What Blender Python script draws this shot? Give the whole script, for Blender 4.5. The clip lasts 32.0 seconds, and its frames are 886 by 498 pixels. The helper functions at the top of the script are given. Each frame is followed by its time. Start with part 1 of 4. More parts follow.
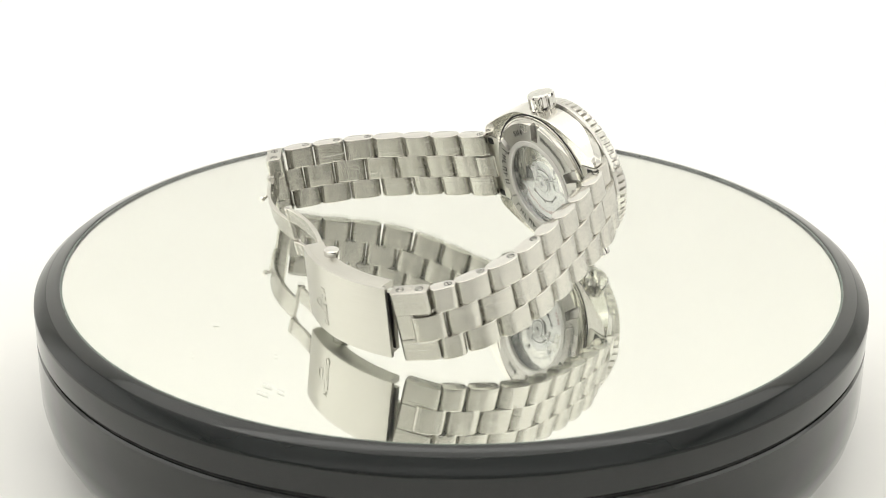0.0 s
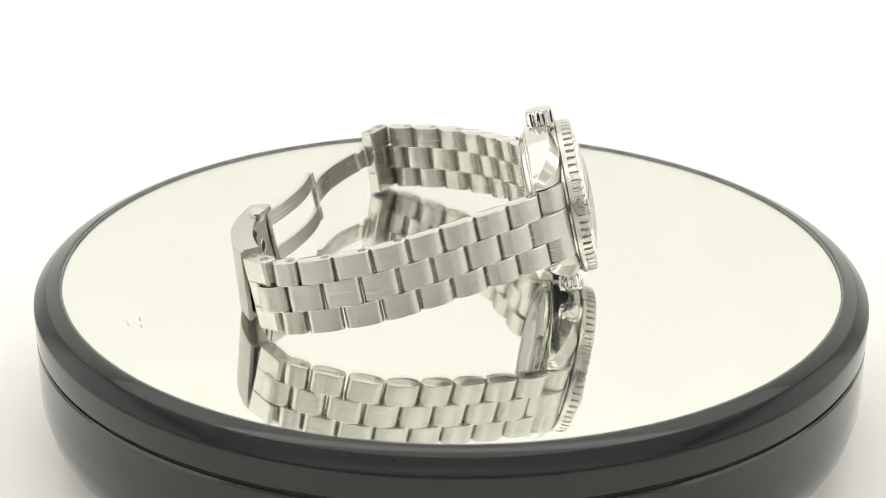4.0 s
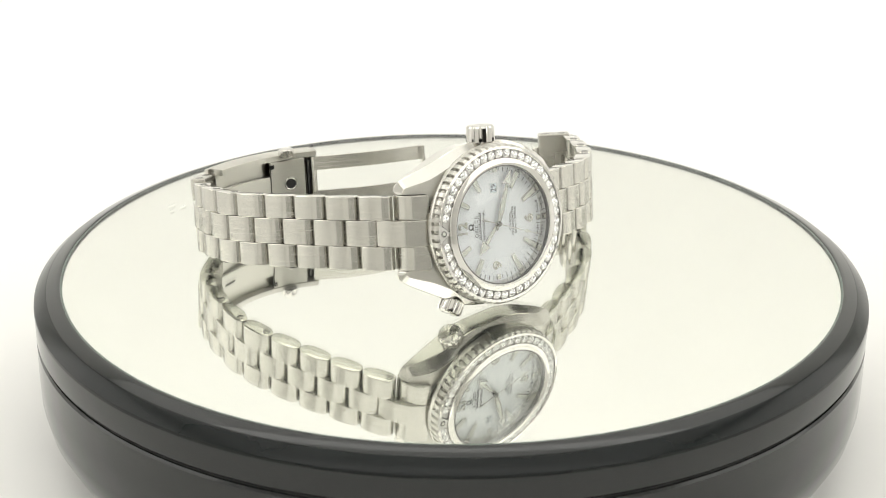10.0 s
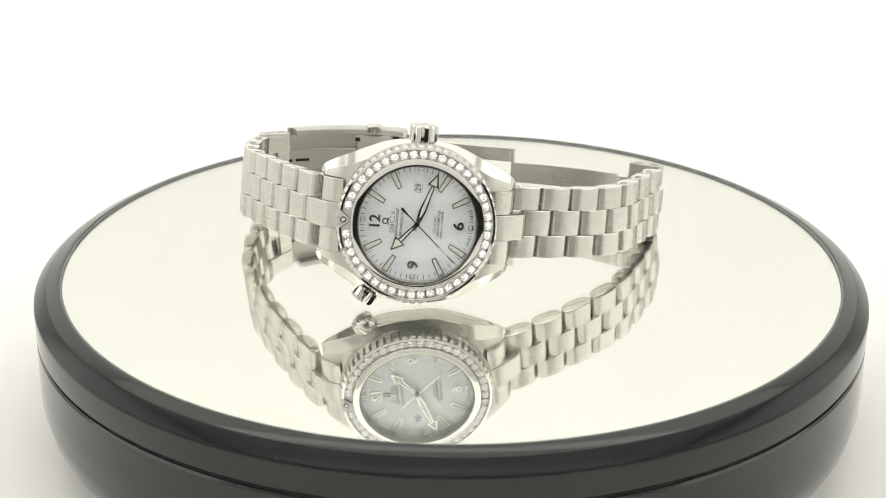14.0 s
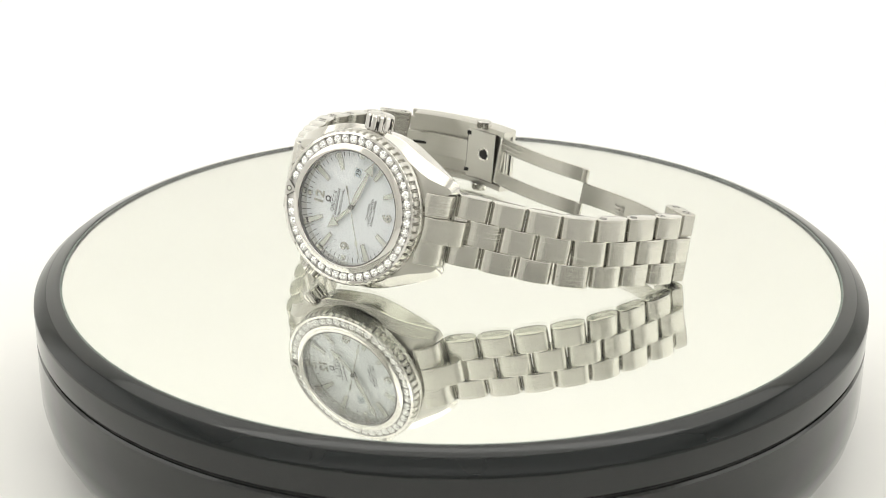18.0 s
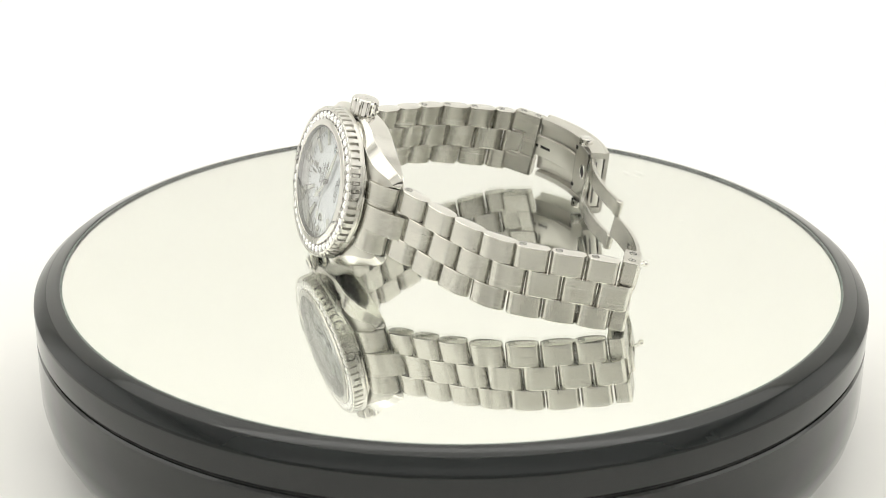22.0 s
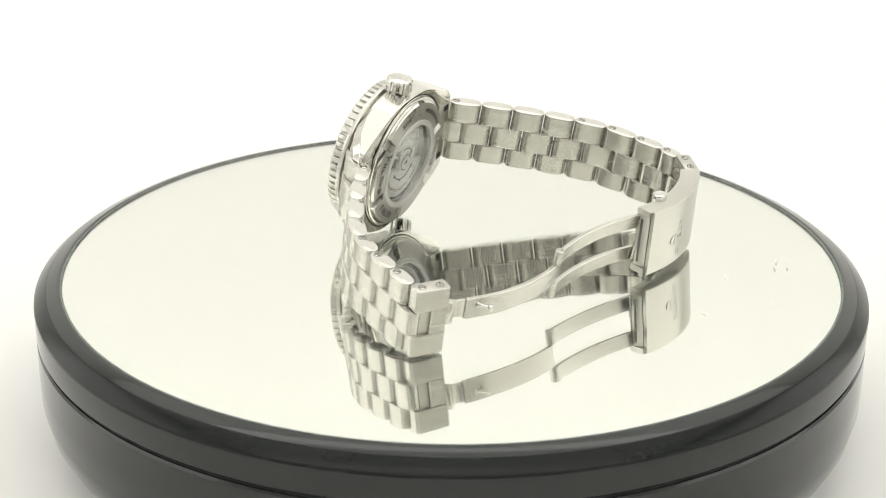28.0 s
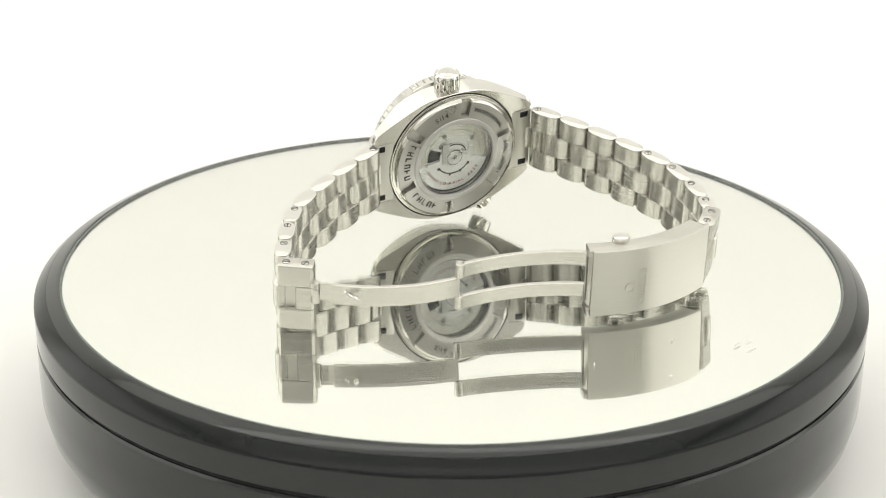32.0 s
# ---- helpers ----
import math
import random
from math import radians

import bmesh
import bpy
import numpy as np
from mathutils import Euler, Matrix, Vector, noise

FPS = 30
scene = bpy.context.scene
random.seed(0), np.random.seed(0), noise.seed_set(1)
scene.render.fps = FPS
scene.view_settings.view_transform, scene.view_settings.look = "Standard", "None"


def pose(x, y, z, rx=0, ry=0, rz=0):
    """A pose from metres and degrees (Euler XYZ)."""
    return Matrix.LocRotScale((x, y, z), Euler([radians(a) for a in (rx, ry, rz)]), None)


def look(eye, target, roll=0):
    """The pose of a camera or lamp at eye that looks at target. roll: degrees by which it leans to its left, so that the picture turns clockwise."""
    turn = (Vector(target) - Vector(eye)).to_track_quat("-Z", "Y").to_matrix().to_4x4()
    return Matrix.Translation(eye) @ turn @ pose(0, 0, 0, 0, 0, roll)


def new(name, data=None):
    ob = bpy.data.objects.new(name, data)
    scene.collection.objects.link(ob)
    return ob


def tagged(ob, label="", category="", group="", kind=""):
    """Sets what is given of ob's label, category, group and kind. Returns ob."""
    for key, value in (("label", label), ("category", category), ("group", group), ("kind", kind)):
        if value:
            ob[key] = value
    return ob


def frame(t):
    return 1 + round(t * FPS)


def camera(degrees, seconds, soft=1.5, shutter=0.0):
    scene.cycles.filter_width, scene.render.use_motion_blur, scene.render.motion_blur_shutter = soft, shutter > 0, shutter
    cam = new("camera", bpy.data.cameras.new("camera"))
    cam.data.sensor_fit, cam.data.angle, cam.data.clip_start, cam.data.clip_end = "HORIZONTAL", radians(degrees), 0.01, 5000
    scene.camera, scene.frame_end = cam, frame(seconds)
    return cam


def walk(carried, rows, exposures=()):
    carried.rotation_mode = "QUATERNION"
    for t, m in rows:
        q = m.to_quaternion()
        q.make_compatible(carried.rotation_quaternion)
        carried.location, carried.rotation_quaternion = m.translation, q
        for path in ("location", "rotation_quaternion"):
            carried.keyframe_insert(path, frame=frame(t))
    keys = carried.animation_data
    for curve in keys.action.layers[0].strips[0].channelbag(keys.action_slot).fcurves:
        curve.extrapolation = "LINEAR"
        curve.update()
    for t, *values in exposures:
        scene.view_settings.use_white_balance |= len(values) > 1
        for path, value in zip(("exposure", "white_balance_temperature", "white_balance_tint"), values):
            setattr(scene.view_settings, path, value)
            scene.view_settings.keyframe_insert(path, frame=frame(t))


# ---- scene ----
cam = camera(28.02, 32.0, soft=0.6)
MM = 0.001
MIRROR_Z = 0.045          # height of the mirror's surface over the table
SILVER_DEPTH = 0.45       # how deep the silvering seems to lie under the glass, in millimetres
eye = Vector((0.0, -0.417, MIRROR_Z + 0.17561))
YAW, PITCH, ROLL = -0.00635, 0.39267, 0.3805
ahead = Vector((math.sin(YAW) * math.cos(PITCH), math.cos(YAW) * math.cos(PITCH), -math.sin(PITCH)))
view = look(eye, eye + ahead, ROLL)
cam.data.dof.use_dof, cam.data.dof.focus_distance, cam.data.dof.aperture_fstop = True, 0.434, 29.0
walk(cam, [(0.0, view), (32.0, view)])


def table_turn(t):
    """Angle of the turntable at t seconds, in radians; it turns steadily."""
    d = t - 13.0
    return -0.15157 * d + 0.000025 * d * d


# ---------------------------------------------------------------- light
scene.view_settings.exposure = -0.24
world = bpy.data.worlds.new("studio_air")
world.use_nodes = True
world.node_tree.nodes["Background"].inputs[0].default_value = (1.0, 0.99, 0.96, 1)
world.node_tree.nodes["Background"].inputs[1].default_value = 0.1
scene.world = world


def area_lamp(name, size_x, size_y, watts, at, to, colour=(1.0, 0.99, 0.95)):
    data = bpy.data.lights.new(name, "AREA")
    data.shape, data.size, data.size_y, data.energy, data.color = "RECTANGLE", size_x, size_y, watts, colour
    lamp = new(name, data)
    lamp.matrix_world = look(at, to)
    return lamp


area_lamp("softbox_lamp_top", 2.5, 2.0, 12.5, (0, 0.2, 1.46), (0, 0.2, 0))
for side in (-1, 1):
    area_lamp("softbox_lamp_side", 1.7, 1.0, 6.5, (side * 1.36, 0.1, 0.62), (0, 0.1, 0.45))
area_lamp("softbox_lamp_front", 2.4, 0.8, 8.0, (0, -0.78, 1.44), (0, 0, 0.05))
area_lamp("softbox_lamp_back", 2.2, 0.4, 4.0, (0, 0.35, 1.2), (0, 1.25, 0.45))

# ---------------------------------------------------------------- materials


def material(name):
    mat = bpy.data.materials.new(name)
    mat.use_nodes = True
    tree = mat.node_tree
    return mat, tree, tree.nodes["Principled BSDF"]


def add_node(tree, kind, links=(), **values):
    node = tree.nodes.new(kind)
    for key, value in values.items():
        node.inputs[key].default_value = value
    for socket, source in links:
        tree.links.new(source, node.inputs[socket])
    return node


def ramp(tree, source, low, high, a=0.3, b=0.7):
    node = tree.nodes.new("ShaderNodeValToRGB")
    node.color_ramp.elements[0].position, node.color_ramp.elements[1].position = a, b
    node.color_ramp.elements[0].color, node.color_ramp.elements[1].color = (*low, 1), (*high, 1)
    tree.links.new(source, node.inputs[0])
    return node.outputs[0]


def grey(v):
    return (v, v, v)


def metal(name, colour, rough, streak=None, spread=0.05, around="", across=0.0, depth=0.05):
    """Steel. streak: scale of the brushing along x, y, z in the object's own space; around: the axis that the brush lines circle;
    across: how much the gloss is drawn out at right angles to the lines."""
    mat, tree, bsdf = material(name)
    bsdf.inputs["Metallic"].default_value = 1.0
    coords = tree.nodes.new("ShaderNodeTexCoord").outputs["Object"]
    soft = add_node(tree, "ShaderNodeTexNoise", [("Vector", coords)], Scale=90.0, Detail=6.0)
    tone = ramp(tree, soft.outputs["Fac"], [v * (1 - spread) for v in colour], colour)
    if around:
        way = tree.nodes.new("ShaderNodeTangent")
        way.direction_type, way.axis = "RADIAL", around
        tree.links.new(way.outputs[0], bsdf.inputs["Tangent"])
        bsdf.inputs["Anisotropic"].default_value = across
        bsdf.inputs["Anisotropic Rotation"].default_value = 0.25
    if streak:
        own = tree.nodes.new("ShaderNodeObjectInfo").outputs["Random"]
        apart = tree.nodes.new("ShaderNodeVectorMath")
        apart.operation = "MULTIPLY_ADD"
        tree.links.new(own, apart.inputs[0])
        apart.inputs[1].default_value = (0.37, 0.21, 0.13)
        tree.links.new(coords, apart.inputs[2])
        stretch = add_node(tree, "ShaderNodeMapping", [("Vector", apart.outputs[0])])
        stretch.inputs["Scale"].default_value = streak
        grain = add_node(tree, "ShaderNodeTexNoise", [("Vector", stretch.outputs[0])], Scale=1.0, Detail=3.0, Roughness=0.75)
        tree.links.new(ramp(tree, grain.outputs["Fac"], grey(rough * 0.93), grey(rough * 1.07)), bsdf.inputs["Roughness"])
        mix = tree.nodes.new("ShaderNodeMix")
        mix.data_type, mix.blend_type = "RGBA", "MULTIPLY"
        mix.inputs["Factor"].default_value = 1.0
        tree.links.new(tone, mix.inputs["A"])
        tree.links.new(ramp(tree, grain.outputs["Fac"], grey(1 - 3 * depth), grey(1.0), 0.36, 0.6), mix.inputs["B"])
        tone = mix.outputs["Result"]
    else:
        tree.links.new(ramp(tree, soft.outputs["Fac"], grey(rough * 0.8), grey(rough * 1.25)), bsdf.inputs["Roughness"])
    tree.links.new(tone, bsdf.inputs["Base Color"])
    return mat


def paint(name, colour, rough=0.5, spread=0.1, scale=300.0, coat=0.0):
    mat, tree, bsdf = material(name)
    coords = tree.nodes.new("ShaderNodeTexCoord").outputs["Object"]
    soft = add_node(tree, "ShaderNodeTexNoise", [("Vector", coords)], Scale=scale, Detail=4.0)
    tree.links.new(ramp(tree, soft.outputs["Fac"], [v * (1 - spread) for v in colour], colour), bsdf.inputs["Base Color"])
    tree.links.new(ramp(tree, soft.outputs["Fac"], grey(rough * 0.85), grey(min(1, rough * 1.15))), bsdf.inputs["Roughness"])
    bsdf.inputs["Coat Weight"].default_value = coat
    bsdf.inputs["Coat Roughness"].default_value = 0.08
    return mat


def clear(name, ior, tint=(1, 1, 1), rough=0.0):
    mat, tree, bsdf = material(name)
    bsdf.inputs["Base Color"].default_value = (*tint, 1)
    bsdf.inputs["Transmission Weight"].default_value = 1.0
    bsdf.inputs["Roughness"].default_value = rough
    bsdf.inputs["IOR"].default_value = ior
    return mat


STEEL = (0.59, 0.577, 0.53)
brushed = metal("brushed_steel_lengthwise", STEEL, 0.26, (3600, 30, 60), 0.02, "X", 0.9, 0.028)
brushed_ring = metal("brushed_steel_fine", (0.43, 0.421, 0.397), 0.3, None, 0.03, "Z", 0.7)
polished = metal("polished_steel", (0.69, 0.677, 0.645), 0.05)
satin = metal("satin_steel", STEEL, 0.32, (7000, 80, 80), 0.01, "X", 0.9, 0.012)
smooth_steel = metal("smooth_steel", STEEL, 0.16, None, 0.02)
bright_steel = metal("bright_steel", (0.69, 0.676, 0.635), 0.13, None, 0.02)
coin_steel = metal("coin_edge_steel", (0.6, 0.588, 0.55), 0.27)
frosted = metal("frosted_steel", (0.62, 0.61, 0.59), 0.55)
dark_steel = metal("shadowed_steel", (0.2, 0.195, 0.19), 0.35)
silvering = metal("mirror_silvering", (0.925, 0.93, 0.885), 0.003, spread=0.01)
silvering.node_tree.nodes["Principled BSDF"].inputs["Metallic"].default_value = 0.97
black_plastic = paint("black_plastic", (0.006, 0.0085, 0.0085), 0.16, 0.2, 60.0, 0.0)
black_gloss = paint("glossy_black_plastic", (0.006, 0.008, 0.008), 0.07, 0.15, 60.0, 0.1)
black_plastic.node_tree.nodes["Principled BSDF"].inputs["IOR"].default_value = 1.31
black_gloss.node_tree.nodes["Principled BSDF"].inputs["Coat IOR"].default_value = 1.55
seam_black = paint("seam_black", (0.006, 0.006, 0.006), 0.7)
white_sweep = paint("white_sweep_paper", (0.86, 0.855, 0.835), 0.9, 0.02, 12.0)
dial_white = paint("pearl_white_lacquer", (0.90, 0.92, 0.94), 0.3, 0.02, 420.0, 0.2)
date_white = paint("pale_blue_date_disc", (0.74, 0.82, 0.88), 0.4, 0.02, 420.0)
ink = paint("dark_print", (0.03, 0.03, 0.035), 0.5)
lume = paint("lume_cream", (0.78, 0.79, 0.72), 0.6)
etched_steel = metal("etched_steel", (0.47, 0.46, 0.43), 0.42)
mark_steel = metal("dark_polished_steel", (0.28, 0.275, 0.265), 0.12)
engraved = paint("black_engraving", (0.035, 0.033, 0.03), 0.6)


def pane(name, tint, ior):
    """Thin clear sapphire: lets light straight through, with the surface's own gloss."""
    mat, tree, bsdf = material(name)
    through_ = add_node(tree, "ShaderNodeBsdfTransparent", Color=(*tint, 1))
    gloss = add_node(tree, "ShaderNodeBsdfGlossy", Roughness=0.01)
    slant = add_node(tree, "ShaderNodeLayerWeight", Blend=0.5)
    steep = tree.nodes.new("ShaderNodeMath")
    steep.operation = "POWER"
    steep.inputs[1].default_value = 4.2
    tree.links.new(slant.outputs["Facing"], steep.inputs[0])
    edge = tree.nodes.new("ShaderNodeMath")
    edge.operation = "MULTIPLY_ADD"
    straight = ((ior - 1) / (ior + 1)) ** 2
    edge.inputs[1].default_value, edge.inputs[2].default_value = 0.95, straight
    tree.links.new(steep.outputs[0], edge.inputs[0])
    mix = add_node(tree, "ShaderNodeMixShader", [(0, edge.outputs[0]), (1, through_.outputs[0]), (2, gloss.outputs[0])])
    tree.links.new(mix.outputs[0], tree.nodes["Material Output"].inputs["Surface"])
    tree.nodes.remove(bsdf)
    return mat


mirror_glass = pane("mirror_glass", (0.985, 0.99, 0.983), 1.5)
sapphire = pane("sapphire_crystal", (0.985, 0.99, 0.99), 1.55)
diamond = clear("diamond", 2.4)
diamond.node_tree.nodes["Principled BSDF"].inputs["Transmission Weight"].default_value = 0.2
diamond.node_tree.nodes["Principled BSDF"].inputs["Base Color"].default_value = (0.97, 0.97, 0.97, 1)
diamond.node_tree.nodes["Principled BSDF"].inputs["Metallic"].default_value = 0.65
# Movement plate: the shade behind the rear window is put into its colour.
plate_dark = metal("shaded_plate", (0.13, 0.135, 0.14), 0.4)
movement = metal("rhodium_plate", (0.74, 0.735, 0.72), 0.3, None, 0.05, "Z", 0.75)


def fan_finish(mat, rays=44.0, curl=700.0):
    """Curved rays of polishing that fan out from the middle of the plate."""
    tree = mat.node_tree
    bsdf = tree.nodes["Principled BSDF"]
    coords = tree.nodes.new("ShaderNodeTexCoord").outputs["Object"]
    turn = add_node(tree, "ShaderNodeTexGradient", [("Vector", coords)])
    turn.gradient_type = "RADIAL"
    length = tree.nodes.new("ShaderNodeVectorMath")
    length.operation = "LENGTH"
    tree.links.new(coords, length.inputs[0])
    far = tree.nodes.new("ShaderNodeMath")
    far.operation = "MULTIPLY"
    far.inputs[1].default_value = curl
    tree.links.new(length.outputs["Value"], far.inputs[0])
    phase = tree.nodes.new("ShaderNodeMath")
    phase.operation = "MULTIPLY_ADD"
    phase.inputs[1].default_value = rays * 2 * math.pi
    tree.links.new(turn.outputs["Fac"], phase.inputs[0])
    tree.links.new(far.outputs[0], phase.inputs[2])
    wave = tree.nodes.new("ShaderNodeMath")
    wave.operation = "SINE"
    tree.links.new(phase.outputs[0], wave.inputs[0])
    relief = add_node(tree, "ShaderNodeBump", [("Height", wave.outputs[0])], Strength=0.5, Distance=0.00003)
    tree.links.new(relief.outputs[0], bsdf.inputs["Normal"])


fan_finish(movement)
red_print = paint("dark_red_engraving", (0.3, 0.075, 0.06), 0.5)

# ---------------------------------------------------------------- mesh helpers


def finish(bm, mats, smooth_angle=32):
    data = bpy.data.meshes.new("shape")
    bmesh.ops.recalc_face_normals(bm, faces=bm.faces)
    for face in bm.faces:
        face.smooth = True
    bm.to_mesh(data)
    bm.free()
    for mat in mats if isinstance(mats, (list, tuple)) else [mats]:
        data.materials.append(mat)
    data.set_sharp_from_angle(angle=radians(smooth_angle))
    return data


def part(name, shape, mats, parent, label="", place=None, smooth_angle=32):
    """One mesh object under a thing or a part. shape: a bmesh, or a mesh that is shared."""
    data = finish(shape, mats, smooth_angle) if isinstance(shape, bmesh.types.BMesh) else shape
    ob = new(name, data)
    ob.parent = parent
    if place is not None:
        ob.matrix_local = place
    return tagged(ob, label)


def lathe(profile, segments=96, shift=(0, 0), closed=False):
    """Turns (radius, height) pairs in millimetres about z."""
    bm = bmesh.new()
    rings = []
    for r, z in profile:
        if r < 1e-6:
            rings.append([bm.verts.new((shift[0] * MM, shift[1] * MM, z * MM))])
        else:
            rings.append([bm.verts.new(((shift[0] + r * math.cos(a)) * MM, (shift[1] + r * math.sin(a)) * MM, z * MM))
                          for a in (2 * math.pi * i / segments for i in range(segments))])
    pairs = list(zip(rings, rings[1:])) + ([(rings[-1], rings[0])] if closed else [])
    for one, two in pairs:
        for i in range(segments):
            j = (i + 1) % segments
            if len(one) == 1 and len(two) == 1:
                continue
            if len(one) == 1:
                bm.faces.new((one[0], two[i], two[j]))
            elif len(two) == 1:
                bm.faces.new((one[i], one[j], two[0]))
            else:
                bm.faces.new((one[i], one[j], two[j], two[i]))
    return bm


def polar(rows, segments, angles=None):
    """A ring of rows; each row is a function of the angle that gives (radius, height) in millimetres."""
    bm = bmesh.new()
    rings = []
    for row in rows:
        ring = []
        for i in range(segments):
            a = radians(angles[i]) if angles else 2 * math.pi * i / segments
            r, z = row(i)
            ring.append(bm.verts.new((r * math.cos(a) * MM, r * math.sin(a) * MM, z * MM)))
        rings.append(ring)
    for one, two in zip(rings, rings[1:]):
        for i in range(segments):
            j = (i + 1) % segments
            bm.faces.new((one[i], one[j], two[j], two[i]))
    return bm


def prism(bm, outline, low, high, bevel=0.0, flip=False):
    """Extrudes an outline in (y, z) along x, with its two rims drawn in by the bevel. Millimetres."""
    cy = sum(p[0] for p in outline) / len(outline)
    cz = sum(p[1] for p in outline) / len(outline)
    b = bevel
    levels = [(low, b), (low + b * 0.3, b * 0.3), (low + b, 0), (low + 2 * b, 0), (high - 2 * b, 0), (high - b, 0), (high - b * 0.3, b * 0.3), (high, b)] if bevel else [(low, 0), (high, 0)]
    rings = []
    for x, inset in levels:
        ring = []
        for i, p in enumerate(outline):
            q, r = outline[i - 1], outline[(i + 1) % len(outline)]
            ny, nz = r[1] - q[1], q[0] - r[0]
            d = math.hypot(ny, nz) * (1 if ny * (p[0] - cy) + nz * (p[1] - cz) > 0 else -1)
            ring.append(bm.verts.new((x * MM, (p[0] - ny / d * inset) * MM, (p[1] - nz / d * inset) * MM)))
        rings.append(ring)
    n = len(outline)
    for one, two in zip(rings, rings[1:]):
        for i in range(n):
            j = (i + 1) % n
            bm.faces.new((one[i], one[j], two[j], two[i]))
    bm.faces.new(rings[0])
    bm.faces.new(rings[-1])
    return bm


def block(size, bevel=0.15, at=(0, 0, 0)):
    bm = bmesh.new()
    bmesh.ops.create_cube(bm, size=1.0)
    for v in bm.verts:
        v.co = Vector((v.co.x * size[0] + at[0], v.co.y * size[1] + at[1], v.co.z * size[2] + at[2])) * MM
    if bevel:
        bmesh.ops.bevel(bm, geom=bm.edges[:], offset=bevel * MM, segments=2, affect="EDGES", profile=0.5)
    return bm


def slab(outline, low, high):
    """Extrudes an outline in (x, y) from low to high along z. Millimetres."""
    bm = bmesh.new()
    a = [bm.verts.new((x * MM, y * MM, low * MM)) for x, y in outline]
    b = [bm.verts.new((x * MM, y * MM, high * MM)) for x, y in outline]
    n = len(outline)
    for i in range(n):
        j = (i + 1) % n
        bm.faces.new((a[i], a[j], b[j], b[i]))
    bm.faces.new(a)
    bm.faces.new(b)
    return bm


def joined(shapes):
    """Several bmeshes as one; each may come with a pose."""
    out = bmesh.new()
    for item in shapes:
        bm, m = item if isinstance(item, tuple) else (item, None)
        data = bpy.data.meshes.new("piece")
        bm.to_mesh(data)
        bm.free()
        if m is not None:
            data.transform(m)
        out.from_mesh(data)
        bpy.data.meshes.remove(data)
    return out


def mm_pose(x, y, z, rx=0, ry=0, rz=0):
    return pose(x * MM, y * MM, z * MM, rx, ry, rz)


def letters(text, size, depth=0.05, bold=0.0, align="CENTER"):
    """Flat raised writing, in the xy plane, as a bmesh; size in millimetres."""
    curve = bpy.data.curves.new("writing", "FONT")
    curve.body, curve.size, curve.align_x, curve.align_y = text, size * MM, align, "CENTER"
    curve.extrude, curve.offset, curve.resolution_u = depth * MM / 2, bold * MM, 3
    ob = bpy.data.objects.new("writing", curve)
    scene.collection.objects.link(ob)
    bpy.context.view_layer.update()
    data = bpy.data.meshes.new_from_object(ob.evaluated_get(bpy.context.evaluated_depsgraph_get()))
    bm = bmesh.new()
    bm.from_mesh(data)
    bpy.data.objects.remove(ob)
    bpy.data.meshes.remove(data)
    return bm


def fitted(text, width, height=None, depth=0.04, bold=0.0):
    """Writing drawn to a given width and height in millimetres, centred."""
    bm = letters(text, 2.0, depth, bold)
    xs, ys = [v.co.x for v in bm.verts], [v.co.y for v in bm.verts]
    kx = width * MM / (max(xs) - min(xs))
    ky = height * MM / (max(ys) - min(ys)) if height else kx
    mid = Vector(((max(xs) + min(xs)) / 2, (max(ys) + min(ys)) / 2, 0))
    for v in bm.verts:
        v.co = Vector(((v.co.x - mid.x) * kx, (v.co.y - mid.y) * ky, v.co.z))
    return bm


def width_of(bm):
    xs = [v.co.x for v in bm.verts]
    return (max(xs) - min(xs)) / MM


def arc_letters(text, size, radius, mid_degrees, step, outward=True, depth=0.05, bold=0.0):
    """Writing along a circle; every character is turned to the circle and takes its own width. step: mean degrees from one to the next."""
    shapes = [letters(ch, size, depth, bold) for ch in text]
    widths = [width_of(shape) for shape in shapes]
    centres, run = [], 0.0
    for wide in widths:
        centres.append(run + wide / 2)
        run += wide + 0.22 * size
    grow = (len(text) - 1) * step / (centres[-1] - centres[0])
    mid = (centres[0] + centres[-1]) / 2
    pieces = []
    for shape, centre in zip(shapes, centres):
        a = mid_degrees + (centre - mid) * grow * (-1 if outward else 1)
        m = pose(radius * MM * math.cos(radians(a)), radius * MM * math.sin(radians(a)), 0, 0, 0, a - 90 if outward else a + 90)
        pieces.append((shape, m))
    return joined(pieces)


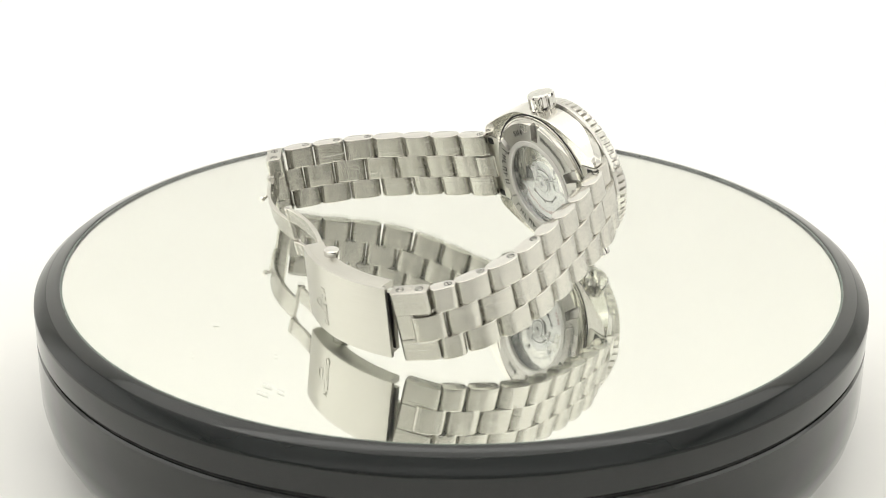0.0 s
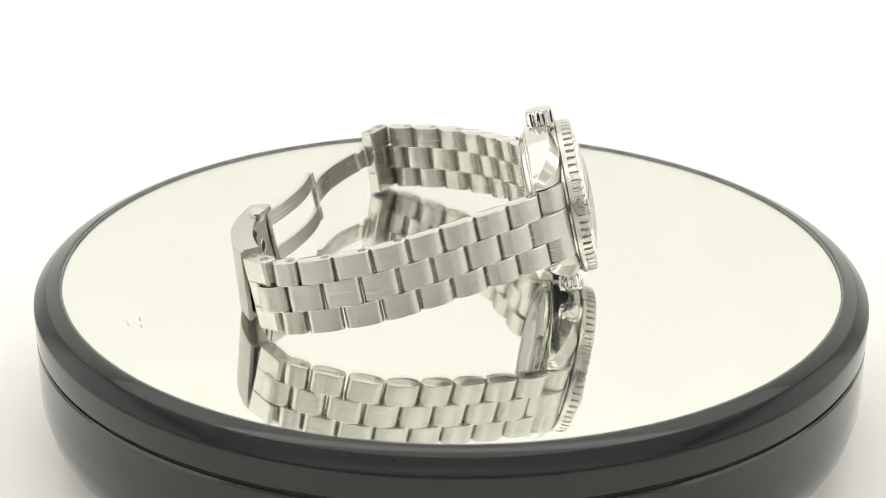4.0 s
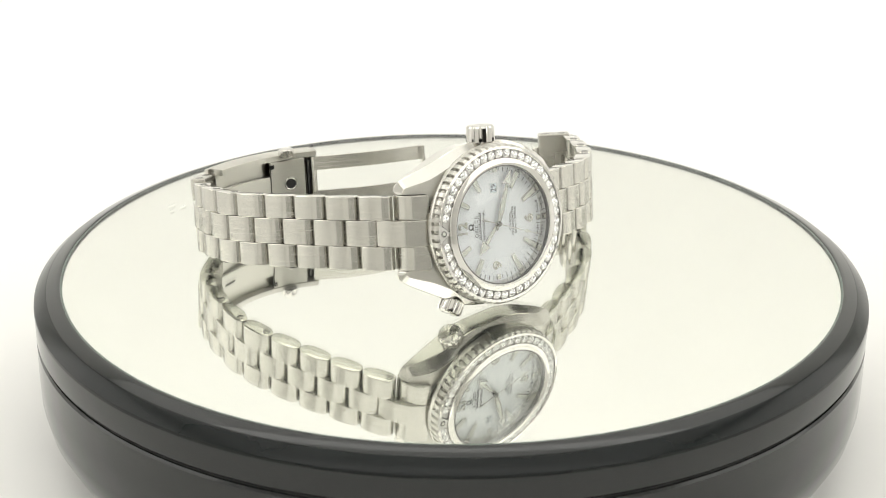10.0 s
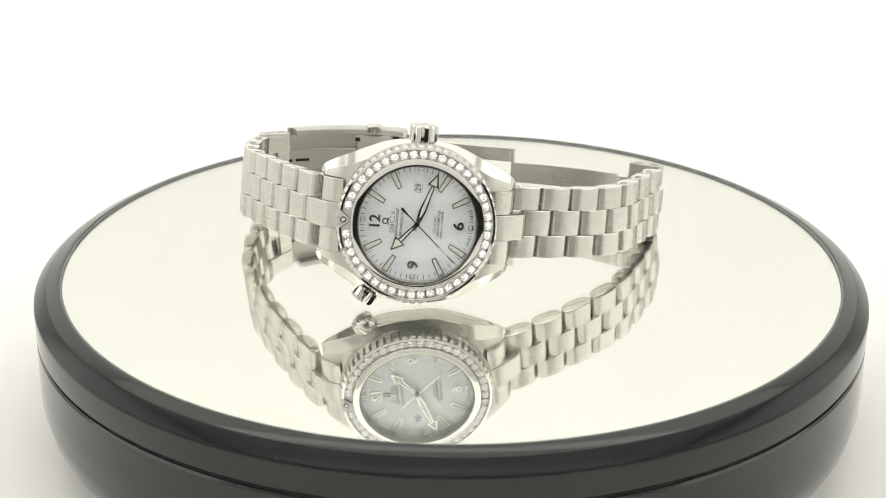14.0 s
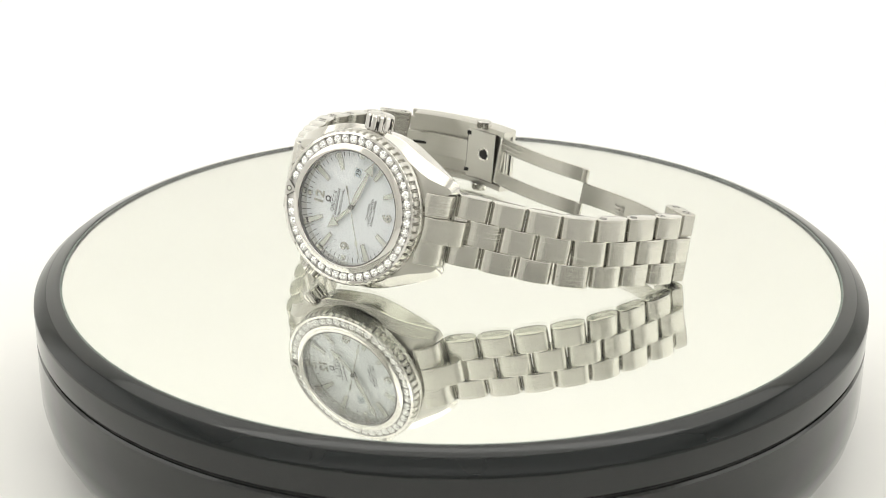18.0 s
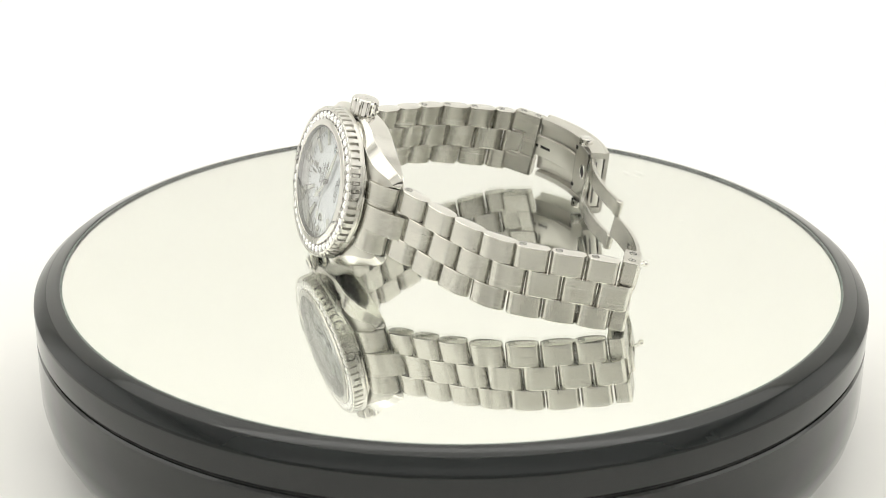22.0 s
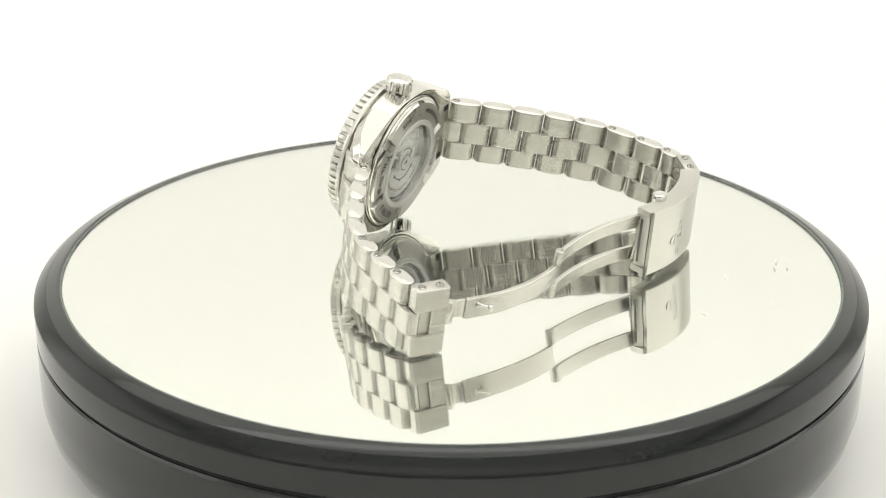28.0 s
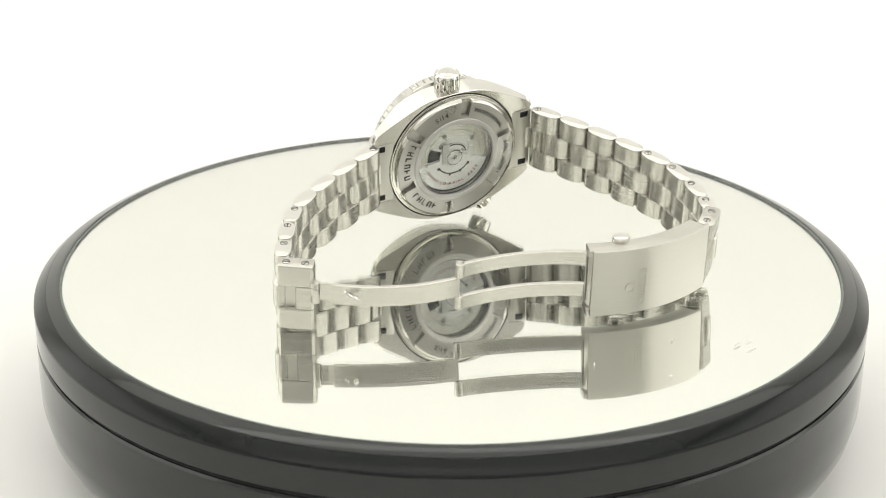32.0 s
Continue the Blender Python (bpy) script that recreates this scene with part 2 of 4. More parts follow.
# ---------------------------------------------------------------- studio
def studio():
    sweep = bmesh.new()
    path = [(-1.3, 0.0), (0.75, 0.0)]
    for i in range(1, 13):
        a = radians(90 * i / 12)
        path.append((0.75 + 0.5 * math.sin(a), 0.5 - 0.5 * math.cos(a)))
    path.append((1.25, 1.5))
    for low, high in zip(path, path[1:]):
        quad = [sweep.verts.new((x, low[0] if k else high[0], low[1] if k else high[1])) for x, k in ((-1.4, 1), (1.4, 1), (1.4, 0), (-1.4, 0))]
        sweep.faces.new(quad)
    bmesh.ops.remove_doubles(sweep, verts=sweep.verts, dist=0.0001)
    data = finish(sweep, white_sweep, 60)
    tagged(new("ground", data), "white paper sweep that curves up behind the turntable", "backdrop", kind="structure")
    # Unseen wall past the front opening, coloured dark so polished steel reflects a dim room.
    dim_wall = paint("dim_room_wall", (0.15, 0.146, 0.14), 0.9, 0.1, 9.0)
    for name, size, at, mat in (("wall_left", (0.02, 2.6, 1.5), (-1.41, 0, 0.75), white_sweep), ("wall_right", (0.02, 2.6, 1.5), (1.41, 0, 0.75), white_sweep),
                                ("wall_front_left", (0.95, 0.02, 1.5), (-0.925, -1.31, 0.75), white_sweep), ("wall_front_right", (0.12, 0.02, 1.5), (1.34, -1.31, 0.75), white_sweep),
                                ("wall_front_top", (1.73, 0.02, 1.14), (0.415, -1.31, 0.93), white_sweep), ("wall_room", (6.0, 0.02, 2.4), (0.4, -2.4, 0.9), dim_wall),
                                ("ceiling", (2.84, 2.6, 0.02), (0, 0, 1.51), white_sweep)):
        bm = block([s / MM for s in size], 0, [p / MM for p in at])
        tagged(new(name, finish(bm, mat)), "plain unseen studio wall", "wall", kind="structure")


studio()


# ---------------------------------------------------------------- turntable
def turntable():
    base_z = MIRROR_Z / MM
    thing = new("turntable")
    tagged(thing, "round black plastic turntable with a mirror top, on white paper", "turntable")
    foot = lathe([(0, -45), (92, -45), (95, -44), (97.5, -41), (100.6, -37), (103.2, -32), (104.3, -27), (104.45, -20), (104.4, -12.3), (104.0, -11.7), (102, -11.7), (0, -11.7)], 192)
    part("base", foot, black_gloss, thing, "static black plastic drum", mm_pose(-0.5, 0.3, base_z))
    part("seam", lathe([(102.2, -11.8), (103.6, -11.8), (103.6, -10.6), (102.2, -10.6)], 192, closed=True), seam_black, thing, "dark gap under the platter", mm_pose(-0.5, 0.3, base_z))
    rim = lathe([(97.0, -3), (97.9, 0.04), (98.0, 0.12), (98.25, 0.12), (99.0, -0.12), (101.3, -0.98), (101.7, -1.2), (104.0, -3.05), (104.4, -3.5), (104.5, -4.2), (104.4, -10.4), (104.0, -10.9), (97.0, -10.9)], 192, closed=True)
    for face in rim.faces:
        mid = face.calc_center_median()
        face.material_index = 1 if mid.z < -4 * MM or mid.xy.length < 100.9 * MM else 0
    platter = part("platter", rim, [black_plastic, black_gloss], thing, "turning black rim with a chamfered edge", mm_pose(-0.5, 0.3, base_z))
    part("mirror", lathe([(0, -SILVER_DEPTH), (97.9, -SILVER_DEPTH), (97.9, -1.8), (0, -1.8)], 192), silvering, platter, "round silvered mirror set in the rim")
    part("glass", lathe([(0, 0), (97.85, 0.0)], 192), mirror_glass, platter, "clear glass over the silvering")
    part("silver_edge", lathe([(97.4, 0.012), (97.88, 0.014)], 192), paint("tarnished_silver_edge", (0.2, 0.25, 0.215), 0.4, 0.7, 700.0), platter, "dark tarnished line round the mirror")
    haze = paint("mirror_haze", (0.88, 0.885, 0.85), 0.6)
    for x, y, turn, long in ((-53.1, 66.7, 30, 3.2), (-50.3, 64.7, 34, 2.6), (-54.1, 62.9, 28, 2.2), (-29.6, 75.9, 0, 0.7), (-15.1, 66.3, 70, 1.4), (-36.8, 58.5, 50, 0.9)):
        part("smudge", block((long, 0.35, 0.012), 0, (0, 0, 0.012)), haze, platter, "faint smear on the mirror", mm_pose(x, y, 0, 0, 0, turn))
    return thing, platter


table, platter = turntable()

# ---------------------------------------------------------------- wristwatch, in its own space: x to 3 o'clock, y to 12, z out of the dial
WATCH = Matrix(((0.04936, -0.97679, 0.20842, -0.00403), (0.22584, -0.19235, -0.95499, -0.03083),
                (0.97291, 0.09421, 0.21111, 0.02169 + MIRROR_Z), (0, 0, 0, 1)))
watch = new("wristwatch")
tagged(watch, "steel wristwatch, white dial, gem-set bezel, lying open on a mirror", "wristwatch")


def case_outline(inset, lower=False):
    """The whole outline of the case with its four lugs, in millimetres; inset draws the flanks in towards the middle."""
    quarter = [(19.3, 1.5), (19.25, 4.0), (18.9, 6.8), (18.15, 9.4), (17.1, 12.0), (15.7, 15.0), (14.3, 17.8), (12.9, 20.4), (11.9, 22.0), (10.9, 22.9), (9.8, 23.2), (9.0, 22.9), (8.9, 20.4), (8.9, 18.0), (6.0, 17.2), (2.0, 17.0)]
    shrunk = []
    fine = []
    for k in range(len(quarter) - 1):
        (x0, y0), (x1, y1), (x2, y2), (x3, y3) = quarter[max(0, k - 1)], quarter[k], quarter[k + 1], quarter[min(len(quarter) - 1, k + 2)]
        fine.append((x1, y1))
        if k < 9:
            for f in (0.33, 0.67):
                w = (-0.5 * f + f * f - 0.5 * f ** 3, 1 - 2.5 * f * f + 1.5 * f ** 3, 0.5 * f + 2 * f * f - 1.5 * f ** 3, -0.5 * f * f + 0.5 * f ** 3)
                fine.append((x0 * w[0] + x1 * w[1] + x2 * w[2] + x3 * w[3], y0 * w[0] + y1 * w[1] + y2 * w[2] + y3 * w[3]))
    fine.append(quarter[-1])
    for x, y in fine:
        if x > 9.3:
            x = max(9.3 + 0.05 * (x - 9.3), x - inset * (0.4 if lower else 1.0 - 0.45 * max(0.0, (y - 17) / 6)))
        if y > 21.5:
            y -= inset * 0.3 * (y - 21.5) / 1.7
        shrunk.append((x, y))
    half = shrunk + [(-x, y) for x, y in reversed(shrunk)]
    return half + [(-x, -y) for x, y in half]


def case():
    bm = bmesh.new()

    def top(y):
        return -1.45 - 5.3 * max(0, (abs(y) - 12.5) / 10.6) ** 2

    def edge(y):
        return -3.4 - 4.8 * max(0, (abs(y) - 12) / 11) ** 1.5

    levels = [(4.6, lambda y: top(y)), (2.75, lambda y: min(top(y) - 0.2, -1.65)), (2.65, lambda y: min(top(y) - 0.28, -1.75)), (0.12, lambda y: edge(y) + 0.12), (0.0, lambda y: edge(y) - 0.06),
              (1.5, lambda y: -8.55), (1.75, lambda y: -8.8)]
    rings = [[bm.verts.new((x * MM, y * MM, height(y) * MM)) for x, y in case_outline(inset, k > 4)] for k, (inset, height) in enumerate(levels)]
    n = len(rings[0])
    for one, two in zip(rings, rings[1:]):
        for i in range(n):
            j = (i + 1) % n
            bm.faces.new((one[i], one[j], two[j], two[i]))
    bm.faces.new(rings[0])
    bm.faces.new(rings[-1])
    tops = set(rings[0] + rings[1])
    bmesh.ops.triangulate(bm, faces=[f for f in bm.faces if len(f.verts) > 4])
    for face in bm.faces:
        face.material_index = 1 if all(v in tops for v in face.verts) else 0
    ob = part("case", bm, [bright_steel, satin], watch, "polished steel case with four faceted lugs", smooth_angle=48)
    for line in ob.data.edges:
        a, b = (v // n for v in line.vertices)
        if a == b and a > 0:
            line.use_edge_sharp = True
    return ob


case()
part("case_band", lathe([(17.0, -1.3), (18.15, -1.5), (18.25, -2.0), (18.25, -7.6), (17.6, -8.4), (15.0, -8.4)], 128), smooth_steel, watch, "round steel middle of the case", smooth_angle=24)
TEETH = 60
part("gasket", lathe([(13.78, 2.0), (13.78, 3.06), (13.95, 3.06), (13.95, 2.0)], 96, closed=True), dark_steel, watch, "dark ring round the crystal")


def bezel():
    steps = [p * 360 / TEETH for p in (0.0, 0.04, 0.3, 0.56, 0.6, 0.65, 0.8, 0.95)]
    turns = [360 / TEETH * k + s for k in range(TEETH) for s in steps]

    def grip(i, full, cut):
        return full if i % 8 in (1, 2, 3) else cut if i % 8 in (5, 6, 7) else full * 0.8 + cut * 0.2

    rows = [lambda i: (13.9, 1.0), lambda i: (13.9, 2.95), lambda i: (14.05, 3.15), lambda i: (14.35, 3.17), lambda i: (15.55, 2.86), lambda i: (15.62, 2.76), lambda i: (15.66, 2.2), lambda i: (17.66, 2.05), lambda i: (17.7, 2.5),
            lambda i: (17.78, 2.57), lambda i: (18.3, 2.5), lambda i: (grip(i, 18.42, 18.36), grip(i, 2.38, 2.2)), lambda i: (grip(i, 18.68, 18.3), grip(i, 2.15, 1.9)), lambda i: (grip(i, 18.84, 18.15), grip(i, 1.8, 1.6)), lambda i: (grip(i, 18.9, 18.1), 0.35), lambda i: (grip(i, 18.86, 18.2), 0.1), lambda i: (18.86, -0.05),
            lambda i: (18.92, -0.2), lambda i: (19.0, -1.0), lambda i: (18.95, -1.15), lambda i: (18.6, -1.3), lambda i: (18.0, -1.5), lambda i: (15.0, -1.5)]
    edge = polar(rows, len(turns), turns)
    for face in edge.faces:
        mid = face.calc_center_median()
        r = mid.xy.length / MM
        face.material_index = 1 if 15.64 < r < 17.68 and mid.z > 1.9 * MM else 2 if r < 15.7 or mid.z > 2.3 * MM else 0
    ring = part("bezel", edge, [coin_steel, frosted, polished], watch, "polished steel bezel with a coin edge", smooth_angle=28)
    # brilliant: star facets, kites, girdle, pavilion
    stone = bmesh.new()

    def circle(r, z, n, half=0.0):
        return [stone.verts.new((r * math.cos(a) * MM, r * math.sin(a) * MM, z * MM)) for a in (2 * math.pi * (i + half) / n for i in range(n))]

    def zigzag(r, high, low_, half=0.0):
        ring_ = circle(r, 0, 16, half)
        for k, v in enumerate(ring_):
            v.co.z = (high if k % 2 else low_) * MM
        return ring_

    star, kite, girdle, low = zigzag(0.44, 0.4, 0.29), zigzag(0.76, 0.2, 0.3), circle(1.03, 0.08, 16), circle(0.5, -0.42, 16)
    peak, culet = stone.verts.new((0, 0, 0.36 * MM)), stone.verts.new((0, 0, -0.75 * MM))
    for i in range(16):
        j = (i + 1) % 16
        stone.faces.new((peak, star[i], star[j]))
        for one, two in ((star, kite), (kite, girdle), (girdle, low)):
            stone.faces.new((one[i], two[i], two[j]))
            stone.faces.new((one[i], two[j], one[j]))
        stone.faces.new((low[i], culet, low[j]))
    gem = finish(stone, diamond, 1)
    bead = finish(lathe([(0, 0.5), (0.12, 0.44), (0.19, 0.25), (0.19, 0)], 8), polished)
    wall = finish(block((1.98, 0.16, 0.46), 0.03, (0, 0, 0.05)), polished)
    pitch = 360 / 46
    sway = random.Random(4)
    for i in range(44):
        a = 90 + pitch * (i + 1.5)
        c, s = math.cos(radians(a)), math.sin(radians(a))
        part("diamond", gem, None, ring, place=mm_pose(16.66 * c, 16.66 * s, 2.24, sway.uniform(-7, 7), sway.uniform(-7, 7), a + 11 * i))
        if i < 43:
            b = radians(a + pitch / 2)
            part("setting_bar", wall, None, ring, place=mm_pose(16.66 * math.cos(b), 16.66 * math.sin(b), 2.2, 0, 0, a + pitch / 2))
            for r in (15.86, 17.48):
                part("bead", bead, None, ring, place=mm_pose(r * math.cos(b), r * math.sin(b), 2.2))
    part("marker_gap", slab([(-2.32, 18.0), (-0.2, 15.5), (0.2, 15.5), (2.32, 18.0)], 2.0, 2.5), dark_steel, ring, "dark gap round the marker")
    part("triangle_marker", slab([(-2.2, 18.3), (-2.05, 18.05), (-0.15, 15.62), (0.15, 15.62), (2.05, 18.05), (2.2, 18.3), (0, 18.45)], 2.05, 2.66), frosted, ring, "steel triangle at twelve")
    part("marker_face", slab([(-1.5, 18.0), (0, 16.1), (1.5, 18.0)], 2.6, 2.7), frosted, ring, "satin field of the triangle")
    part("pip", lathe([(0, 2.95), (0.3, 2.92), (0.45, 2.8), (0.5, 2.66)], 20, (0, 17.3)), lume, ring, "round luminous pip")
    part("pip_ring", lathe([(0.48, 2.66), (0.52, 2.85), (0.68, 2.85), (0.74, 2.66)], 24, (0, 17.3)), mark_steel, ring, "dark rim of the pip")


bezel()


def crown(name, at, axis_degrees, radius, length, teeth, label):
    seg = teeth * 6

    def grip(i, full, cut):
        return full if (i % 6) in (0, 1, 2, 3) else cut

    rows = [lambda i: (radius * 0.62, -2.5), lambda i: (radius * 0.62, 0), lambda i: (radius * 0.9, 0.1), lambda i: (grip(i, radius, radius * 0.9), 0.45), lambda i: (grip(i, radius, radius * 0.9), length - 0.7),
            lambda i: (grip(i, radius * 0.93, radius * 0.86), length - 0.25), lambda i: (radius * 0.72, length), lambda i: (radius * 0.68, length - 0.05), lambda i: (radius * 0.4, length + 0.1), lambda i: (0.05, length + 0.14)]
    a = radians(axis_degrees)
    out = Vector((math.cos(a), math.sin(a), 0))
    m = Matrix.Translation(Vector(at) * MM) @ out.to_track_quat("Z", "Y").to_matrix().to_4x4()
    knob = part(name, polar(rows, seg), polished, watch, label, m, 25)
    emblem = joined([(lathe([(0.55, 0), (0.95, 0), (0.95, 0.12), (0.55, 0.12)], 24, closed=True), mm_pose(0, 0.1, length + 0.02)), (block((1.6, 0.3, 0.12), 0.03), mm_pose(0, -0.95, length + 0.08))])
    part("emblem", emblem, polished, knob, "raised ring emblem on the end")


crown("crown", (18.8, 0, -4.5), 0, 3.4, 4.3, 12, "fluted polished steel crown")
crown("helium_valve", (-17.2, 9.9, -4.7), 150, 2.95, 3.5, 12, "small fluted steel valve crown")

# ---- dial


def clock_dir(degrees):
    """Unit direction on the dial, degrees clockwise from twelve."""
    return math.sin(radians(degrees)), math.cos(radians(degrees))


def dial():
    plate = part("dial", lathe([(0, 0), (13.85, 0), (13.85, -0.8), (0, -0.8)], 96), dial_white, watch, "glossy white dial")
    part("flange", lathe([(13.65, 0.02), (13.85, 1.3), (13.85, 2.0), (13.95, 2.0), (13.95, -0.5), (13.65, -0.5)], 96, closed=True), polished, plate, "polished inner ring round the dial")
    minute = finish(block((0.13, 1.05, 0.05), 0, (0, 0, 0.025)), ink)
    for i in range(60):
        if i % 5:
            x, y = clock_dir(6 * i)
            part("minute_mark", minute, None, plate, place=mm_pose(12.9 * x, 12.9 * y, 0.01, 0, 0, -6 * i))
    frame_shape = finish(slab([(-0.52, -2.15), (0.52, -2.15), (0.8, 2.15), (-0.8, 2.15)], 0, 0.42), polished)
    fill_shape = finish(slab([(-0.33, -1.93), (0.33, -1.93), (0.57, 1.93), (-0.57, 1.93)], 0.4, 0.46), lume)
    for h in (1, 2, 4, 5, 7, 8, 10, 11):
        x, y = clock_dir(30 * h)
        bar = part("hour_mark", frame_shape, None, plate, "applied steel baton with white lume", mm_pose(11.35 * x, 11.35 * y, 0.02, 0, 0, -30 * h))
        part("lume", fill_shape, None, bar)
    square = finish(block((1.25, 1.2, 0.4), 0.04, (0, 0, 0.2)), polished)
    square_fill = finish(block((0.78, 0.72, 0.06), 0, (0, 0, 0.42)), lume)
    for h in (0, 3, 6, 9):
        x, y = clock_dir(30 * h)
        bar = part("square_mark", square, None, plate, place=mm_pose(12.7 * x, 12.7 * y, 0.02, 0, 0, -30 * h))
        part("lume", square_fill, None, bar)
    for text, at, wide, high in (("12", (0, 9.95), 2.85, 2.6), ("6", (0.15, -9.8), 2.0, 2.6), ("9", (-9.9, 0.15), 2.0, 2.6)):
        part("numeral", fitted(text, wide, high, 0.3, 0.045), smooth_steel, plate, "applied numeral " + text, mm_pose(at[0], at[1], 0.17))
    # date window at three
    window = part("date_window", joined([block((2.3, 0.1, 0.12), 0.02, (0, 0.95, 0.06)), block((2.3, 0.1, 0.12), 0.02, (0, -0.95, 0.06)), block((0.1, 1.9, 0.12), 0.02, (1.12, 0, 0.06)), block((0.1, 1.9, 0.12), 0.02, (-1.12, 0, 0.06))]),
                  polished, plate, "framed date opening that reads 29", mm_pose(8.5, 0.4, 0))
    part("date_disc", block((2.2, 1.85, 0.05), 0, (0, 0, 0.03)), date_white, window)
    part("date_figure", fitted("29", 1.75, 1.4, 0.03, 0.02), ink, window, place=mm_pose(0, 0, 0.07))
    # writing
    part("logo_mark", joined([lathe([(0.46, 0), (0.74, 0), (0.74, 0.06), (0.46, 0.06)], 24, (0, 7.45), True), block((0.62, 0.22, 0.06), 0, (-0.55, 6.72, 0.03)), block((0.62, 0.22, 0.06), 0, (0.55, 6.72, 0.03))]), ink, plate, "dark ring-shaped emblem", mm_pose(0, 0, 0.02))
    plain = [lathe([(0.34, 0.01), (0.48, 0.01), (0.48, 0.05), (0.34, 0.05)], 20, (-2.15, 5.8), True)]
    plain += [block((0.14, 0.95, 0.04), 0, (x, 5.8, 0.03)) for x in (-1.4, -1.05, -0.7, -0.2, 2.0, 2.3)]
    plain += [block((0.6, 0.13, 0.04), 0, (0.05, 5.8 + d, 0.034)) for d in (-0.41, 0.41)]
    plain += [block((0.62, 0.14, 0.04), 0, (1.1, 5.8 + d, 0.03)) for d in (-0.4, 0.4)]
    part("brand_bar", joined(plain), ink, plate, "row of plain dark shapes")
    swash = [(block((0.15, 0.55 + 0.3 * (k % 4 == 0), 0.04), 0), mm_pose(-3.1 + 0.44 * k, 4.72 + 0.1 * (k % 3), 0.03, 0, 0, -24)) for k in range(15)]
    part("model_bar", joined(swash + [(block((6.4, 0.1, 0.04), 0), mm_pose(-0.05, 4.55, 0.034))]), ink, plate, "slanted row of plain dark bars")
    part("writing", fitted("PROFESSIONAL", 6.9, 0.62, 0.03, 0.012), ink, plate, place=mm_pose(0.15, 3.6, 0.02))
    for text, y, wide in (("CO-AXIAL", -4.25, 4.3), ("CHRONOMETER", -5.05, 6.9), ("600m / 2000ft", -5.85, 6.4)):
        part("writing", fitted(text, wide, 0.6, 0.03, 0.012), ink, plate, place=mm_pose(0.1, y, 0.02))
    for text, a in (("SWISS", 255.5), ("MADE", 283)):
        part("writing", arc_letters(text, 0.78, 13.05, a, 2.7, False, 0.03, 0.01), ink, plate, place=mm_pose(0, 0, 0.02))
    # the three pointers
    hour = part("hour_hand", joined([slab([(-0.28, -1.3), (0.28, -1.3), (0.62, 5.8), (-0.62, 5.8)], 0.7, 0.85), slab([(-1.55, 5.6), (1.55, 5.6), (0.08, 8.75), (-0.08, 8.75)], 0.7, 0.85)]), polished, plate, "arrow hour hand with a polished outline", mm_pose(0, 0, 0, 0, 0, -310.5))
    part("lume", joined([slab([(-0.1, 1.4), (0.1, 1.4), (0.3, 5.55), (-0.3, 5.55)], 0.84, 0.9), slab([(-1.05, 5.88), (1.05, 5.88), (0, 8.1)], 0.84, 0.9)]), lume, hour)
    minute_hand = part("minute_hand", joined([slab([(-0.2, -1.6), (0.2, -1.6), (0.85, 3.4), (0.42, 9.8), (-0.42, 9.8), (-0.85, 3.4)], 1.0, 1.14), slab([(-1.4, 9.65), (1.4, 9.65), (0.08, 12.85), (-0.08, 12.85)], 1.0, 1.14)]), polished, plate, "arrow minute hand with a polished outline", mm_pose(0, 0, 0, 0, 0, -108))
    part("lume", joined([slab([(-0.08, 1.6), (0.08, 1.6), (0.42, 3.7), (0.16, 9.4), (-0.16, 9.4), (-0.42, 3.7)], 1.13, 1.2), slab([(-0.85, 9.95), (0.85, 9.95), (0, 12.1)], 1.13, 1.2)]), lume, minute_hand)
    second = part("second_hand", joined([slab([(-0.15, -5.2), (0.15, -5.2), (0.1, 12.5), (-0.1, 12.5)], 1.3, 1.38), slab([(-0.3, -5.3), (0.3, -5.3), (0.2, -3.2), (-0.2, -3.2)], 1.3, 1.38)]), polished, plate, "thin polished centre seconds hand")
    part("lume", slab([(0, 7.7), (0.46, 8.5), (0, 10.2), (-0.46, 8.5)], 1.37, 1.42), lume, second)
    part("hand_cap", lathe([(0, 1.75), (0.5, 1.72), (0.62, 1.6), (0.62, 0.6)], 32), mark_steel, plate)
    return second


second_hand = dial()
dome = [(r, 3.1 + 1.4 * (1 - (r / 13.9) ** 2)) for r in (13.9, 13.2, 12, 10, 8, 6, 4, 2, 0)]
inner = [(r, z - 1.0) for r, z in reversed(dome[1:])] + [(13.85, 2.1)]
crystal = part("crystal", lathe(dome + inner, 96, closed=True), sapphire, watch, "domed clear sapphire crystal", smooth_angle=50)
crystal.visible_shadow = False

# ---- case back


